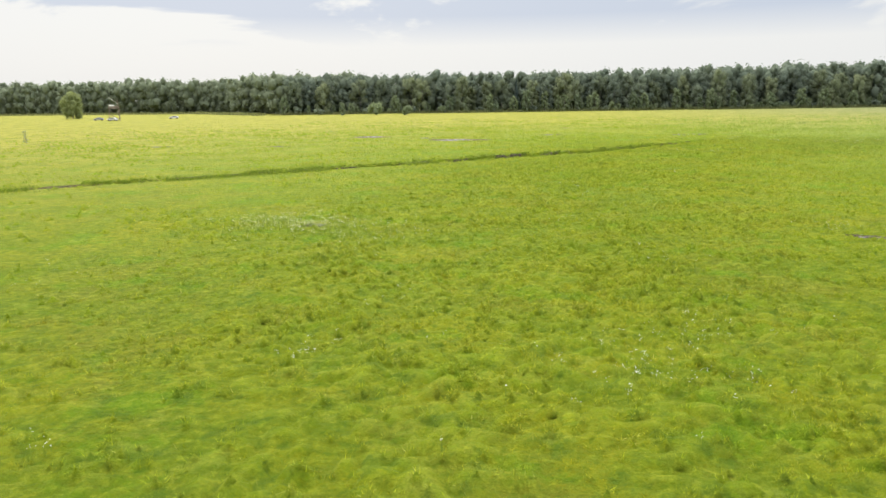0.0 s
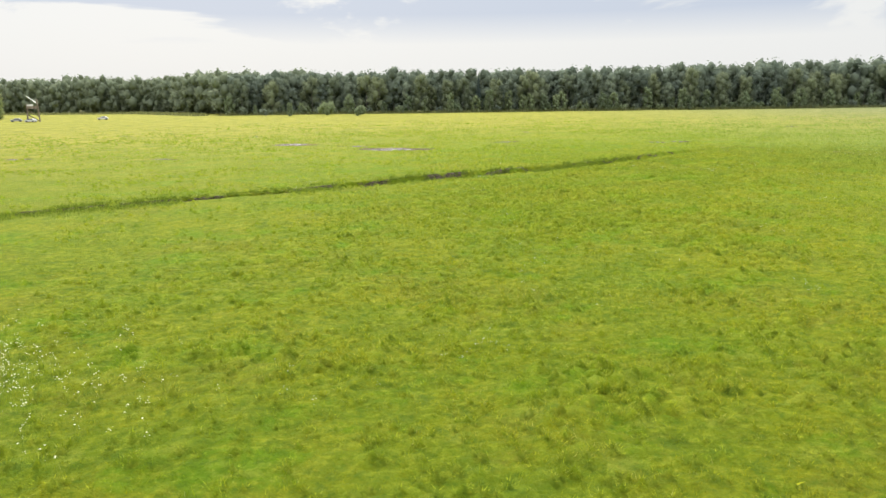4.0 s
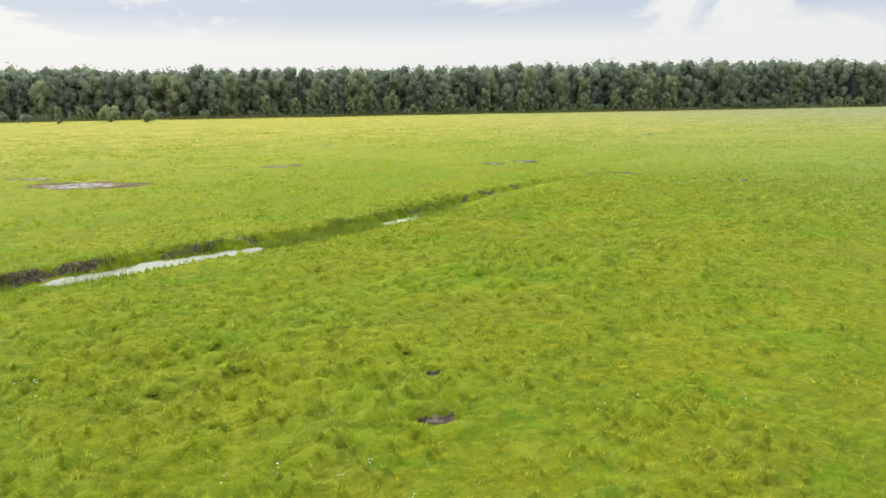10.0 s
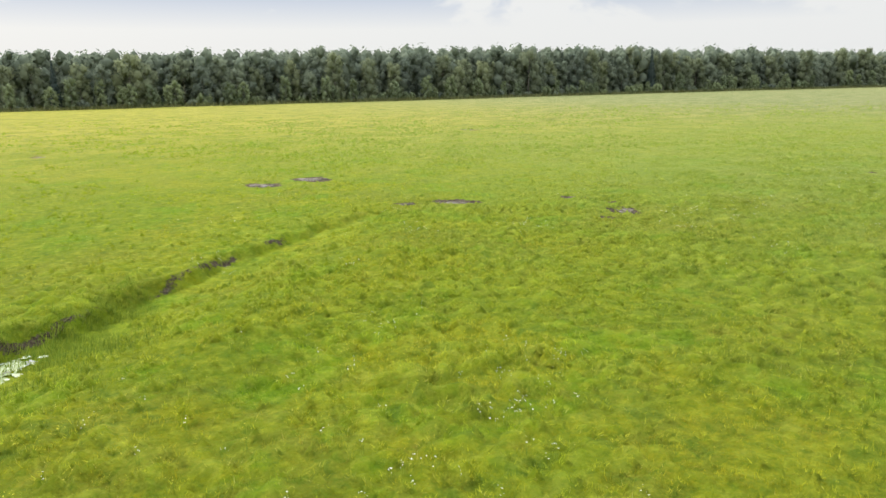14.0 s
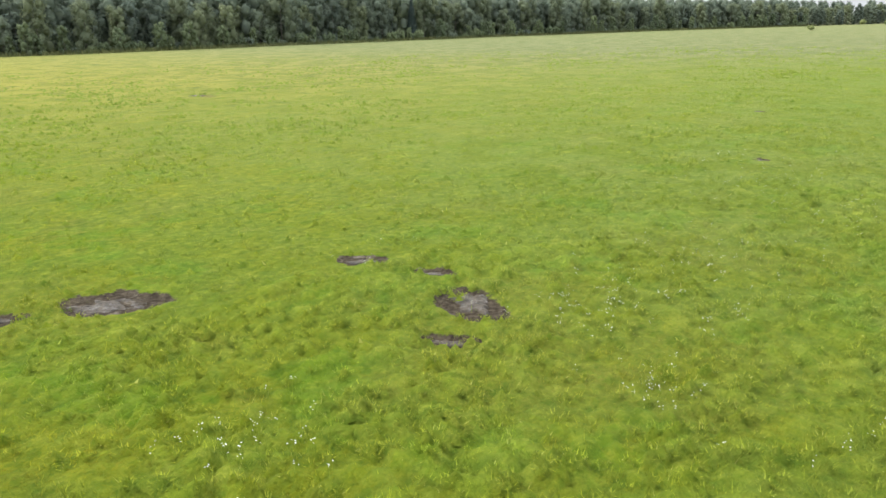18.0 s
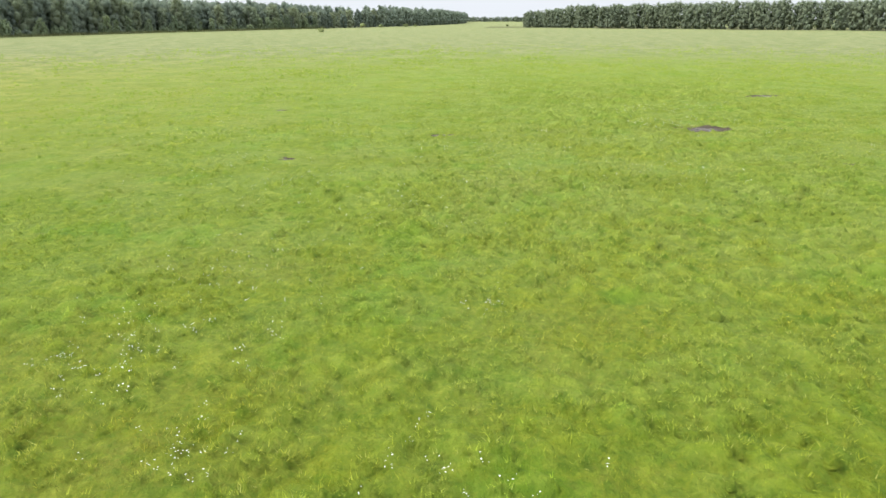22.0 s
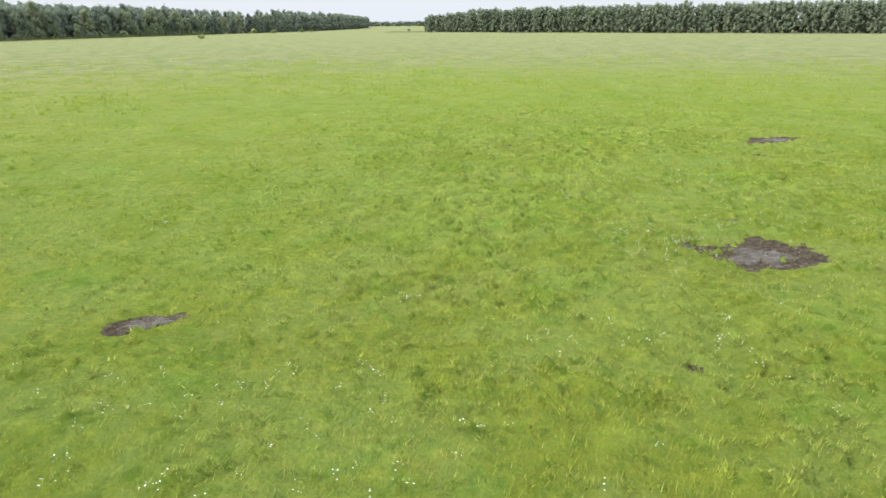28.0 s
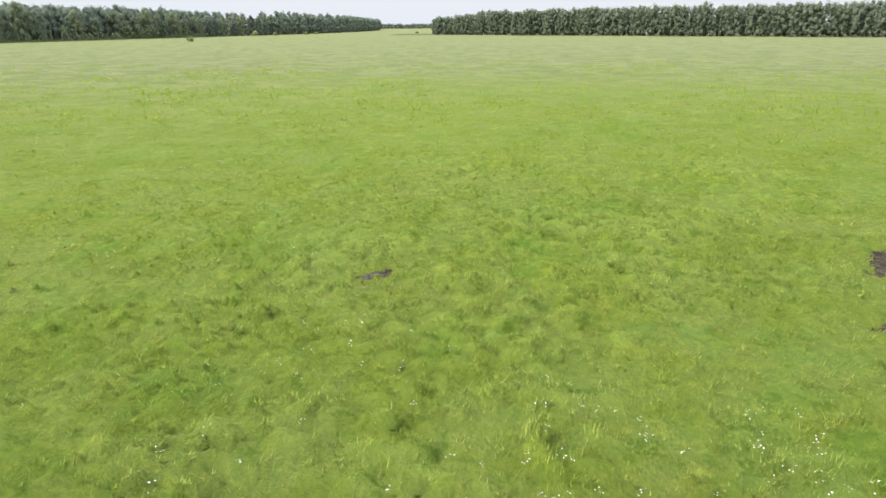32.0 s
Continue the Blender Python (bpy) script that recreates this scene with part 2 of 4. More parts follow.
m.thin(m.mix(m.island(), (0.11, 0.135, 0.05), (0.20, 0.20, 0.08)), 0.4)
REED = m.m

m = Mat("wet_mud", 0.95, 0.05)
lump = m.noise(3.2, 6.0, 0.7)
c = m.mix(m.ramp(lump, 0.36, 0.66), SOIL_A, SOIL_B)
c = m.mix(m.ramp(m.noise(1.1, 5.0, 0.7), 0.58, 0.74), c, (0.165, 0.145, 0.126))
m.colour(c)
wet = m.node("ShaderNodeMapRange")
m.link(m.ramp(m.noise(1.7, 5.0, 0.65, distort=0.5), 0.46, 0.60), wet.inputs["Value"])
wet.inputs["To Min"].default_value, wet.inputs["To Max"].default_value = 0.88, 0.45
m.link(wet.outputs[0], m.b.inputs["Roughness"])
m.b.inputs["Specular IOR Level"].default_value = 0.5
m.bump(m.noise(2.4, 8.0, 0.75), 0.9, 0.30)
MUD = m.m

m = Mat("ditch_water", 0.04, 0.5)
# high IOR and pale base colour boost the white sky reflection
m.b.inputs["IOR"].default_value = 3.5
m.colour((0.30, 0.31, 0.29))
m.bump(m.noise(2.2, 3.0), 0.05, 0.05)
WATER = m.m

m = Mat("duckweed", 0.8, 0.2)
m.colour(m.mix(m.island(), (0.16, 0.21, 0.09), (0.34, 0.38, 0.26)))
WEED = m.m


def leaf_material(name, dark, light, warm):
    m = Mat(name, 0.9, 0.02)
    c = m.mix(m.island(), dark, light)
    c = m.mix(m.ramp(m.noise(0.09, 3.0), 0.35, 0.65), c, m.mix(0.5, c, warm))
    c = m.mix(m.mathmul(m.each(), 0.5), c, warm)
    c = m.mix(m.ramp(m.mathmul(m.each(), 7.3), 0.0, 7.3), m.mix(1.0, c, (0.92, 0.90, 1.04), "MULTIPLY"), m.mix(1.0, c, (1.20, 1.14, 1.20), "MULTIPLY"))
    m.thin(c, 0.5)
    return m.m


# birch, alder and woodland tones are paled and blued to carry distance haze
LEAF_BIRCH = leaf_material("birch_leaves", (0.148, 0.186, 0.112), (0.210, 0.252, 0.142), (0.190, 0.225, 0.120))
LEAF_ALDER = leaf_material("alder_leaves", (0.134, 0.172, 0.122), (0.186, 0.228, 0.150), (0.160, 0.198, 0.130))
LEAF_SPRUCE = leaf_material("spruce_needles", (0.050, 0.074, 0.060), (0.080, 0.108, 0.082), (0.074, 0.102, 0.082))
LEAF_WILLOW = leaf_material("willow_leaves", (0.140, 0.186, 0.098), (0.198, 0.250, 0.126), (0.190, 0.236, 0.120))
LEAF_LONE = leaf_material("pale_willow_leaves", (0.185, 0.230, 0.085), (0.270, 0.320, 0.125), (0.260, 0.300, 0.120))
LEAF_WOOD = leaf_material("woodland_leaves", (0.162, 0.206, 0.138), (0.198, 0.244, 0.156), (0.176, 0.212, 0.130))

m = Mat("bark", 0.9, 0.2)
m.colour(m.mix(m.ramp(m.noise(3.0, 4.0), 0.4, 0.6), (0.10, 0.085, 0.07), (0.27, 0.25, 0.22)))
BARK = m.m

m = Mat("weathered_timber", 0.85, 0.2)
m.colour(m.mix(m.ramp(m.noise(6.0, 4.0), 0.35, 0.65), (0.13, 0.10, 0.075), (0.24, 0.20, 0.16)))
TIMBER = m.m
m = Mat("pale_roof_sheet", 0.45, 0.4)
m.colour(m.mix(m.ramp(m.noise(2.0, 3.0), 0.4, 0.6), (0.62, 0.62, 0.60), (0.76, 0.76, 0.74)))
ROOFING = m.m


def plain(name, col, rough=0.5, spec=0.4, var=0.15):
    m = Mat(name, rough, spec)
    lo, hi = tuple(v * (1 - var) for v in col), tuple(min(1, v * (1 + var)) for v in col)
    m.colour(m.mix(m.noise(4.0, 3.0), lo, hi))
    return m.m


CAR_WHITE, CAR_GREY = plain("white_car_paint", (0.50, 0.50, 0.49), 0.3, 0.5, 0.05), plain("grey_car_paint", (0.30, 0.31, 0.32), 0.3, 0.5, 0.05)
RUBBER, CAR_GLASS = plain("tyre_rubber", (0.02, 0.02, 0.02), 0.8), plain("tinted_car_glass", (0.02, 0.025, 0.03), 0.08, 0.5)
PETAL_C = plain("cream_petals", (0.46, 0.48, 0.27), 0.7, 0.2, 0.12)
PETAL_W, PETAL_Y = plain("white_petals", (0.54, 0.55, 0.46), 0.7, 0.2, 0.08), plain("yellow_petals", (0.40, 0.38, 0.025), 0.7, 0.2, 0.12)


# ---------- helpers for meshes ----------
rng = np.random.default_rng(7)


def lattice(ix, iy, seed):
    h = (ix.astype(np.int64) * 374761393 + iy.astype(np.int64) * 668265263 + seed * 974711) & 0x7FFFFFFF
    h = ((h ^ (h >> 13)) * 1274126177) & 0x7FFFFFFF
    return ((h ^ (h >> 16)) & 0xFFFF) / 65535.0


def vnoise(x, y, scale, seed):
    """Smooth value noise in 0..1; scale in metres."""
    x, y = np.asarray(x, float) / scale, np.asarray(y, float) / scale
    ix, iy = np.floor(x), np.floor(y)
    fx, fy = x - ix, y - iy
    fx, fy = fx * fx * (3 - 2 * fx), fy * fy * (3 - 2 * fy)
    a, b = lattice(ix, iy, seed), lattice(ix + 1, iy, seed)
    c, d = lattice(ix, iy + 1, seed), lattice(ix + 1, iy + 1, seed)
    return (a * (1 - fx) + b * fx) * (1 - fy) + (c * (1 - fx) + d * fx) * fy


def domes(x, y, cell, seed):
    """Uneven rounded mounds, one in each cell or none; 0..1."""
    x, y = np.asarray(x, float) / cell, np.asarray(y, float) / cell
    ix, iy = np.floor(x), np.floor(y)
    out = np.zeros(np.shape(x))
    for i in (-1, 0, 1):
        for j in (-1, 0, 1):
            jx, jy = ix + i, iy + j
            px, py = jx + lattice(jx, jy, seed), jy + lattice(jx, jy, seed + 1)
            big = lattice(jx, jy, seed + 2)
            rad, turn = 0.30 + 0.50 * big, lattice(jx, jy, seed + 3) * 6.283
            dx, dy = x - px, y - py
            u, v = dx * np.cos(turn) + dy * np.sin(turn), -dx * np.sin(turn) + dy * np.cos(turn)
            q = np.clip(1 - (u / rad) ** 2 - (v / (rad * 0.65)) ** 2, 0, 1)
            out = np.maximum(out, q * (0.25 + 0.75 * big) * (lattice(jx, jy, seed + 4) > 0.25))
    return out


def to_line(x, y, line):
    """Distance to a polyline, the side (+ is left of its course) and the length along it."""
    best = np.full(np.shape(x), 1e9)
    side, along, gone = np.zeros(np.shape(x)), np.zeros(np.shape(x)), 0.0
    for (ax, ay), (bx, by) in zip(line, line[1:]):
        dx, dy = bx - ax, by - ay
        n = math.hypot(dx, dy)
        u = np.clip(((x - ax) * dx + (y - ay) * dy) / n**2, 0, 1)
        d = np.hypot(x - ax - u * dx, y - ay - u * dy)
        near = d < best
        best = np.where(near, d, best)
        side = np.where(near, np.sign(dx * (y - ay) - dy * (x - ax)), side)
        along = np.where(near, gone + u * n, along)
        gone += n
    return best, side, along


def mesh_np(name, verts, faces, mat, smooth=False):
    """A mesh from an array of vertices and an array of equal-sided faces."""
    verts, faces = np.asarray(verts, np.float32), np.asarray(faces, np.int32)
    me = bpy.data.meshes.new(name)
    k = faces.shape[1]
    me.vertices.add(len(verts))
    me.vertices.foreach_set("co", verts.ravel())
    me.loops.add(faces.size)
    me.loops.foreach_set("vertex_index", faces.ravel())
    me.polygons.add(len(faces))
    me.polygons.foreach_set("loop_start", np.arange(0, faces.size, k, dtype=np.int32))
    me.polygons.foreach_set("use_smooth", np.full(len(faces), smooth))
    me.update(calc_edges=True)
    me.materials.append(mat)
    return me


def part(name, bm, mat, parent, label=""):
    me = bpy.data.meshes.new(name)
    bm.to_mesh(me)
    bm.free()
    me.materials.append(mat)
    ob = new(name, me)
    ob.parent = parent
    return tagged(ob, label)


def box(bm, cx, cy, cz, sx, sy, sz, m=None, bevel=0.0):
    r = bmesh.ops.create_cube(bm, size=1.0)
    mat = Matrix.Translation((cx, cy, cz)) @ (m or Matrix()) @ Matrix.Diagonal((sx, sy, sz, 1))
    bmesh.ops.transform(bm, matrix=mat, verts=r["verts"])
    if bevel:
        bmesh.ops.bevel(bm, geom=list({e for v in r["verts"] for e in v.link_edges}), offset=bevel, segments=1, affect="EDGES")


def beam(bm, a, b, w):
    """A squared timber from a to b."""
    a, b = Vector(a), Vector(b)
    r = bmesh.ops.create_cube(bm, size=1.0)
    m = Matrix.Translation((a + b) / 2) @ (b - a).to_track_quat("Z", "Y").to_matrix().to_4x4() @ Matrix.Diagonal((w, w, (b - a).length, 1))
    bmesh.ops.transform(bm, matrix=m, verts=r["verts"])


# ---------- the ground: one sheet with ditch, bank, wallows and tussocks ----------
DITCH = [(-420, -150), (-200, -20), (-90, 42), (-37, 74), (-20, 84.8), (-7, 92), (6, 102.3), (15, 107.6), (22, 111.4), (29, 116.4), (36, 122), (42, 128), (47, 132), (57, 138.5)]
# wallows of bare mud: x, y, half length, half width, turn in degrees
WALLOWS = [(-8.6, 48.8, 0.9, 0.7, 0), (25.2, 42.0, 1.3, 0.8, -30), (-52.5, 137, 2.5, 1.1, -10), (-29.7, 132.6, 2.3, 0.9, -10), (-15.5, 163, 4.6, 3.4, -28),
           (-4, 155.5, 3.6, 1.3, -24), (3.4, 146.6, 6.6, 3.2, -20), (-28, 190, 3.0, 1.0, -30), (23.5, 159.2, 2.7, 1.4, 0), (34, 195, 2.0, 0.8, -20),
           (49.8, 154.3, 1.7, 1.2, -30), (55, 155.9, 2.1, 1.5, -35), (59.0, 137.0, 1.7, 0.9, -40), (55.8, 138.5, 1.0, 0.6, -35), (67.5, 134.2, 0.95, 0.6, -45),
           (68.3, 131.1, 0.7, 0.4, -60), (67.1, 128.1, 1.5, 0.9, 62), (64.2, 126.6, 0.95, 0.38, -50), (97.2, 129.8, 0.55, 0.35, -70), (108.2, 121.4, 1.05, 0.75, -60),
           (122.6, 139.3, 0.7, 0.4, 90), (114.8, 100.8, 2.15, 1.7, -75), (116.0, 103.1, 0.55, 0.4, 0), (142.2, 88.6, 2.6, 1.2, -62), (135.8, 92.6, 0.95, 0.45, 90),
           (105.1, 106.4, 0.3, 0.22, 0), (119.8, 99.9, 0.5, 0.3, 90), (140.6, 108.7, 0.8, 0.4, -50), (98.2, 203.6, 4.0, 1.2, -50), (100.2, 95.1, 0.6, 0.35, 90),
           (39.5, 99.9, 0.26, 0.2, 0), (40.5, 99.6, 0.2, 0.15, 0), (39.2, 98.9, 0.26, 0.2, 40), (40.1, 97.8, 0.24, 0.18, 0), (25.4, 86.5, 0.26, 0.2, 0),
           (25.6, 89.7, 0.2, 0.15, 0), (24.9, 88.6, 0.3, 0.2, 0), (24.1, 87.4, 0.22, 0.16, 0), (25.3, 84.9, 0.2, 0.15, 0), (24.6, 83.3, 0.5, 0.28, 0)]


def wallow_depth(x, y):
    """1 in the middle of a wallow, 0 outside all of them."""
    out = np.zeros(np.shape(x))
    wx, wy = 1.6 * (vnoise(x, y, 1.3, 35) - 0.5) + 0.7 * (vnoise(x, y, 0.45, 36) - 0.5), 1.6 * (vnoise(x, y, 1.3, 37) - 0.5) + 0.7 * (vnoise(x, y, 0.45, 38) - 0.5)
    for cx, cy, a, b, turn in WALLOWS:
        c, s = math.cos(radians(turn)), math.sin(radians(turn))
        k = min(1.0, 0.55 * b)
        u, v = ((x + k * wx - cx) * c + (y + k * wy - cy) * s) / a, (-(x + k * wx - cx) * s + (y + k * wy - cy) * c) / b
        out = np.maximum(out, np.clip(1.35 - np.hypot(u, v), 0, 1))
    return np.clip(out * 2.2, 0, 1)


def ditch_shape(along):
    """Half width, depth and how far it has widened, along the ditch; it runs out at its end."""
    total = 558.0
    left = np.clip((total - along) / 26.0, 0, 1)
    wide = np.clip((along - 478) / 20, 0, 1) * left
    return 1.0 + 0.9 * wide, (0.72 - 0.06 * wide) * (0.25 + 0.75 * left) * np.clip((total - along) / 6.0, 0, 1), wide


def ditch_cut(x, y):
    """How deep the ditch is cut at a place, 0..1, with its other measures: a steep far side and, where it is wide, a slack near side."""
    d, side, along = to_line(x, y, DITCH)
    half, deep, wide = ditch_shape(along)
    wob = (vnoise(x, y, 2.3, 5) - 0.5) * 0.9 + (vnoise(x, y, 0.8, 6) - 0.5) * 0.5
    steep = 1 - np.clip((d + wob - 0.55 * half) / (0.45 * half), 0, 1)
    slack = 1 - np.clip((d + 0.6 * wob - 0.2) / (0.8 + 3.2 * wide), 0, 1)
    cut = np.where(side > 0, steep * steep * (3 - 2 * steep), slack)
    return cut, d, side, half, deep, wide


def tussock(x, y):
    """Height of the small rounded tussocks, thick in some places and nearly absent in others."""
    wx, wy = x + 0.3 * (vnoise(x, y, 0.6, 61) - 0.5), y + 0.3 * (vnoise(x, y, 0.6, 62) - 0.5)
    thick = np.clip(2.2 * (0.6 * vnoise(x, y, 2.6, 63) + 0.4 * vnoise(x, y, 8.0, 64)) - 0.55, 0, 1)
    big = np.clip(2.6 * (0.5 * vnoise(x, y, 3.5, 65) + 0.5 * vnoise(x, y, 11.0, 66)) - 0.95, 0, 1)
    return np.maximum(np.sqrt(domes(wx, wy, 0.55, 70)) * 0.25 * thick, np.sqrt(domes(wx, wy, 0.85, 80)) * 0.36 * big) + vnoise(x, y, 0.5, 67) * 0.06


def height(x, y, rough=1.0):
    cut, d, side, half, deep, wide = ditch_cut(x, y)
    bank = np.exp(-(((d - 6.5) / 2.6) ** 2)) * (side < 0) * 0.30 * np.clip((x - 26) / 8, 0, 1) * wide
    w = wallow_depth(x, y)
    tus = tussock(x, y) * (1 - w) * (1 - 0.75 * cut) * (1 - 0.4 * np.exp(-((d / 5) ** 2)))
    swell = (vnoise(x, y, 26.0, 4) - 0.5) * 0.25 + (vnoise(x, y, 9.0, 9) - 0.5) * 0.14
    return swell * np.clip(1 - np.exp(-((d / 7) ** 2)), 0, 1) + bank - deep * cut + rough * tus - 0.10 * w


def axis_steps(lo, hi, step, far):
    core = np.arange(lo, hi + step / 2, step)
    out, d, g = [], 0.0, step
    while d < far:
        g *= 1.15
        d += g
        out.append(d)
    return np.concatenate([lo - np.array(out[::-1]), core, hi + np.array(out)]), len(out)


# one sheet of wide cells; where the meadow lies close below, each is split into sixteen
TRACK = [(2, 16), (6, 40), (14, 72), (26, 98), (40, 116), (56, 122), (74, 113), (100, 107), (150, 101)]
STEP, SPLIT = 0.8, 4
(xs, mx), (ys, my) = axis_steps(-44, 172, STEP, 4300), axis_steps(10, 164.4, STEP, 4300)
ci, cj = [v.ravel() for v in np.meshgrid(np.arange(len(xs) - 1), np.arange(len(ys) - 1))]
mid_x, mid_y = (xs[ci] + xs[ci + 1]) / 2, (ys[cj] + ys[cj + 1]) / 2
inside = (ci >= mx) & (ci < len(xs) - 1 - mx) & (cj >= my) & (cj < len(ys) - 1 - my)
dense = inside & ((to_line(mid_x, mid_y, TRACK)[0] < 22) | ((to_line(mid_x, mid_y, DITCH)[0] < 5) & (mid_x > -30)))
WIDE = SPLIT * len(ys) + 1


def cells(i, j, size):
    return np.stack([i * WIDE + j, (i + size) * WIDE + j, (i + size) * WIDE + j + size, i * WIDE + j + size], -1)


sub_i, sub_j = [v.ravel() for v in np.meshgrid(np.arange(SPLIT), np.arange(SPLIT))]
quads = np.concatenate([cells(SPLIT * ci[~dense], SPLIT * cj[~dense], SPLIT), cells((SPLIT * ci[dense][:, None] + sub_i).ravel(), (SPLIT * cj[dense][:, None] + sub_j).ravel(), 1)])
NODES, quads = np.unique(quads, return_inverse=True)
gx = np.interp(NODES // WIDE / SPLIT, np.arange(len(xs)), xs)
gy = np.interp(NODES % WIDE / SPLIT, np.arange(len(ys)), ys)
near = np.clip((21 - to_line(gx, gy, TRACK)[0]) / 9, 0, 1)
gz = height(gx, gy, near) * np.clip(1 - (np.hypot(gx - 60, gy - 90) - 250) / 150, 0, 1)
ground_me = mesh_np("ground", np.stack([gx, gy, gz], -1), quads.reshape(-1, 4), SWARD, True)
gn = np.zeros(3 * len(gx), np.float32)
ground_me.vertex_normals.foreach_get("vector", gn)
gn = gn.reshape(-1, 3)
# marks the tussock tops that the colour shows as lit
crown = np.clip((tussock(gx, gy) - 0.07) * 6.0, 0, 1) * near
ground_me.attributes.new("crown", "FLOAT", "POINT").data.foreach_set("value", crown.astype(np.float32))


def surface(x, y):
    """Height and slope of the sheet, and how far a place is up a tussock, within its core."""
    fi = np.rint(np.interp(x, xs, np.arange(len(xs))) * SPLIT).astype(int)
    fj = np.rint(np.interp(y, ys, np.arange(len(ys))) * SPLIT).astype(int)
    at = np.clip(np.searchsorted(NODES, fi * WIDE + fj), 0, len(NODES) - 1)
    miss = NODES[at] != fi * WIDE + fj
    fi, fj = (fi + SPLIT // 2) // SPLIT * SPLIT, (fj + SPLIT // 2) // SPLIT * SPLIT
    at = np.where(miss, np.clip(np.searchsorted(NODES, fi * WIDE + fj), 0, len(NODES) - 1), at)
    n = gn[at]
    return gz[at] - (n[:, 0] * (x - gx[at]) + n[:, 1] * (y - gy[at])) / np.maximum(n[:, 2], 0.4), n, crown[at]


d, side, along = to_line(gx, gy, DITCH)
half, deep, wide = ditch_shape(along)
# broken soil on the far bank of the ditch, and torn turf round the wallows
faces_bank = np.exp(-(((d - 0.80 * half) / ((0.10 * half + 0.34) * (1 - 0.4 * np.clip((gx - 20) / 4, 0, 1)))) ** 2)) * (side > 0) * np.clip(deep * 3, 0, 1)
faces_bank = faces_bank * (0.30 + 0.80 * vnoise(gx, gy, 4.5, 12)) * (1.5 - 0.38 * wide * np.clip((gx - 18) / 4, 0, 1) - 0.22 * np.clip((gx - 22) / 4, 0, 1) * np.clip((40 - gx) / 4, 0, 1))
faces_bank = faces_bank * (1 - np.clip((gx - 4) / 3, 0, 1) * (0.05 + 0.55 * np.clip(3.5 * (0.60 - vnoise(gx, gy, 1.7, 16)), 0, 1)))
faces_bank = faces_bank * (1 - np.clip((gx - 34) / 5, 0, 1) * np.clip(4 * (0.50 - vnoise(gx, gy, 2.2, 14)), 0, 1))
soil = np.clip(np.maximum(faces_bank * 0.85, wallow_depth(gx, gy) * 0.88), 0, 1)
EDGE = [(-84, 400), (-40, 402), (60, 399), (160, 395), (280, 394), (400, 392), (520, 380), (640, 358), (760, 332), (900, 304)]
WEST = [(-560, 545), (-400, 530), (-230, 520), (-150, 505), (-100, 440), (-86, 408)]
EAST = [(900, 304), (1100, 284), (1400, 276), (1800, 300)]
SOUTH = [(844, 140), (740, 13), (647, -97), (587, -170), (508, -275), (442, -390)]
# leaf litter lies where the forest stands
wood = np.zeros(np.shape(gx))
for woodline in (WEST + EDGE[1:] + EAST[1:], SOUTH[::-1]):
    dist, lr, _ = to_line(gx, gy, woodline)
    wood = np.maximum(wood, np.clip((dist * (lr if woodline[0][0] < 0 else -lr) + 3) / 6, 0, 1) * (dist < 120))
at = ground_me.attributes.new("wood", "FLOAT", "POINT")
at.data.foreach_set("value", wood.astype(np.float32).ravel())
# distance from the middle, for the haze and self-shade painted on the far meadow
far_haze = np.clip((to_line(gx, gy, [(2, 16), (6, 40), (14, 72), (26, 98), (40, 116), (56, 122), (74, 113), (100, 107), (150, 101)])[0] - 26) / 100, 0, 1)
at = ground_me.attributes.new("far_haze", "FLOAT", "POINT")
at.data.foreach_set("value", far_haze.astype(np.float32).ravel())
at = ground_me.attributes.new("soil", "FLOAT", "POINT")
at.data.foreach_set("value", soil.astype(np.float32).ravel())
tagged(new("ground", ground_me), "flat green wet meadow with tussocks and worn soil", "meadow", kind="structure")


def ribbon(name, rows, z, mat):
    """A level strip along rows of x, y, half width."""
    v = []
    for i, (x, y, half) in enumerate(rows):
        a, b = rows[max(i - 1, 0)], rows[min(i + 1, len(rows) - 1)]
        n = Vector((a[1] - b[1], b[0] - a[0])).normalized()
        v += [(x + n.x * half, y + n.y * half, z), (x - n.x * half, y - n.y * half, z)]
    return mesh_np(name, v, [(2 * i, 2 * i + 1, 2 * i + 3, 2 * i + 2) for i in range(len(rows) - 1)], mat)


# the sheet of water lies in the widest reach and narrows to a thread
WET = [(9.5, 104.7, 0.2), (10.5, 105.25, 0.9), (12, 106.05, 1.35), (13, 106.6, 1.2), (14, 107.15, 1.5), (15, 107.7, 1.3), (16, 108.25, 1.45), (17, 108.85, 1.15), (18, 109.4, 1.3), (19.3, 110.2, 0.8), (20.5, 110.9, 0.25)]
tagged(new("water", ribbon("water", WET, -0.585, WATER)), "still ditch water reflecting the white sky", "water", kind="structure")
POOL = [(28.0, 116.3, 0.2), (29, 117.1, 0.35), (30.2, 117.9, 0.45), (31.2, 118.6, 0.3), (32.4, 119.5, 0.2)]
tagged(new("pool", ribbon("pool", POOL, -0.625, WATER)), "small ditch pool half covered with pale weed", "water", kind="structure")
# pale floating weed on the far pool
q = np.random.default_rng(5)
px, py = q.normal(30.2, 0.9, 520), 0
py = 117.9 + (px - 30.2) * 0.67 + q.normal(0, 0.42, 520)
pr, pa = q.uniform(0.07, 0.20, 520), q.uniform(0, 6.28, 520)
corner = np.arange(5) * 1.2566
wv = np.stack([px[:, None] + pr[:, None] * np.cos(pa[:, None] + corner), py[:, None] + pr[:, None] * np.sin(pa[:, None] + corner), np.repeat(q.uniform(-0.619, -0.612, 520)[:, None], 5, 1)], -1).reshape(-1, 3)
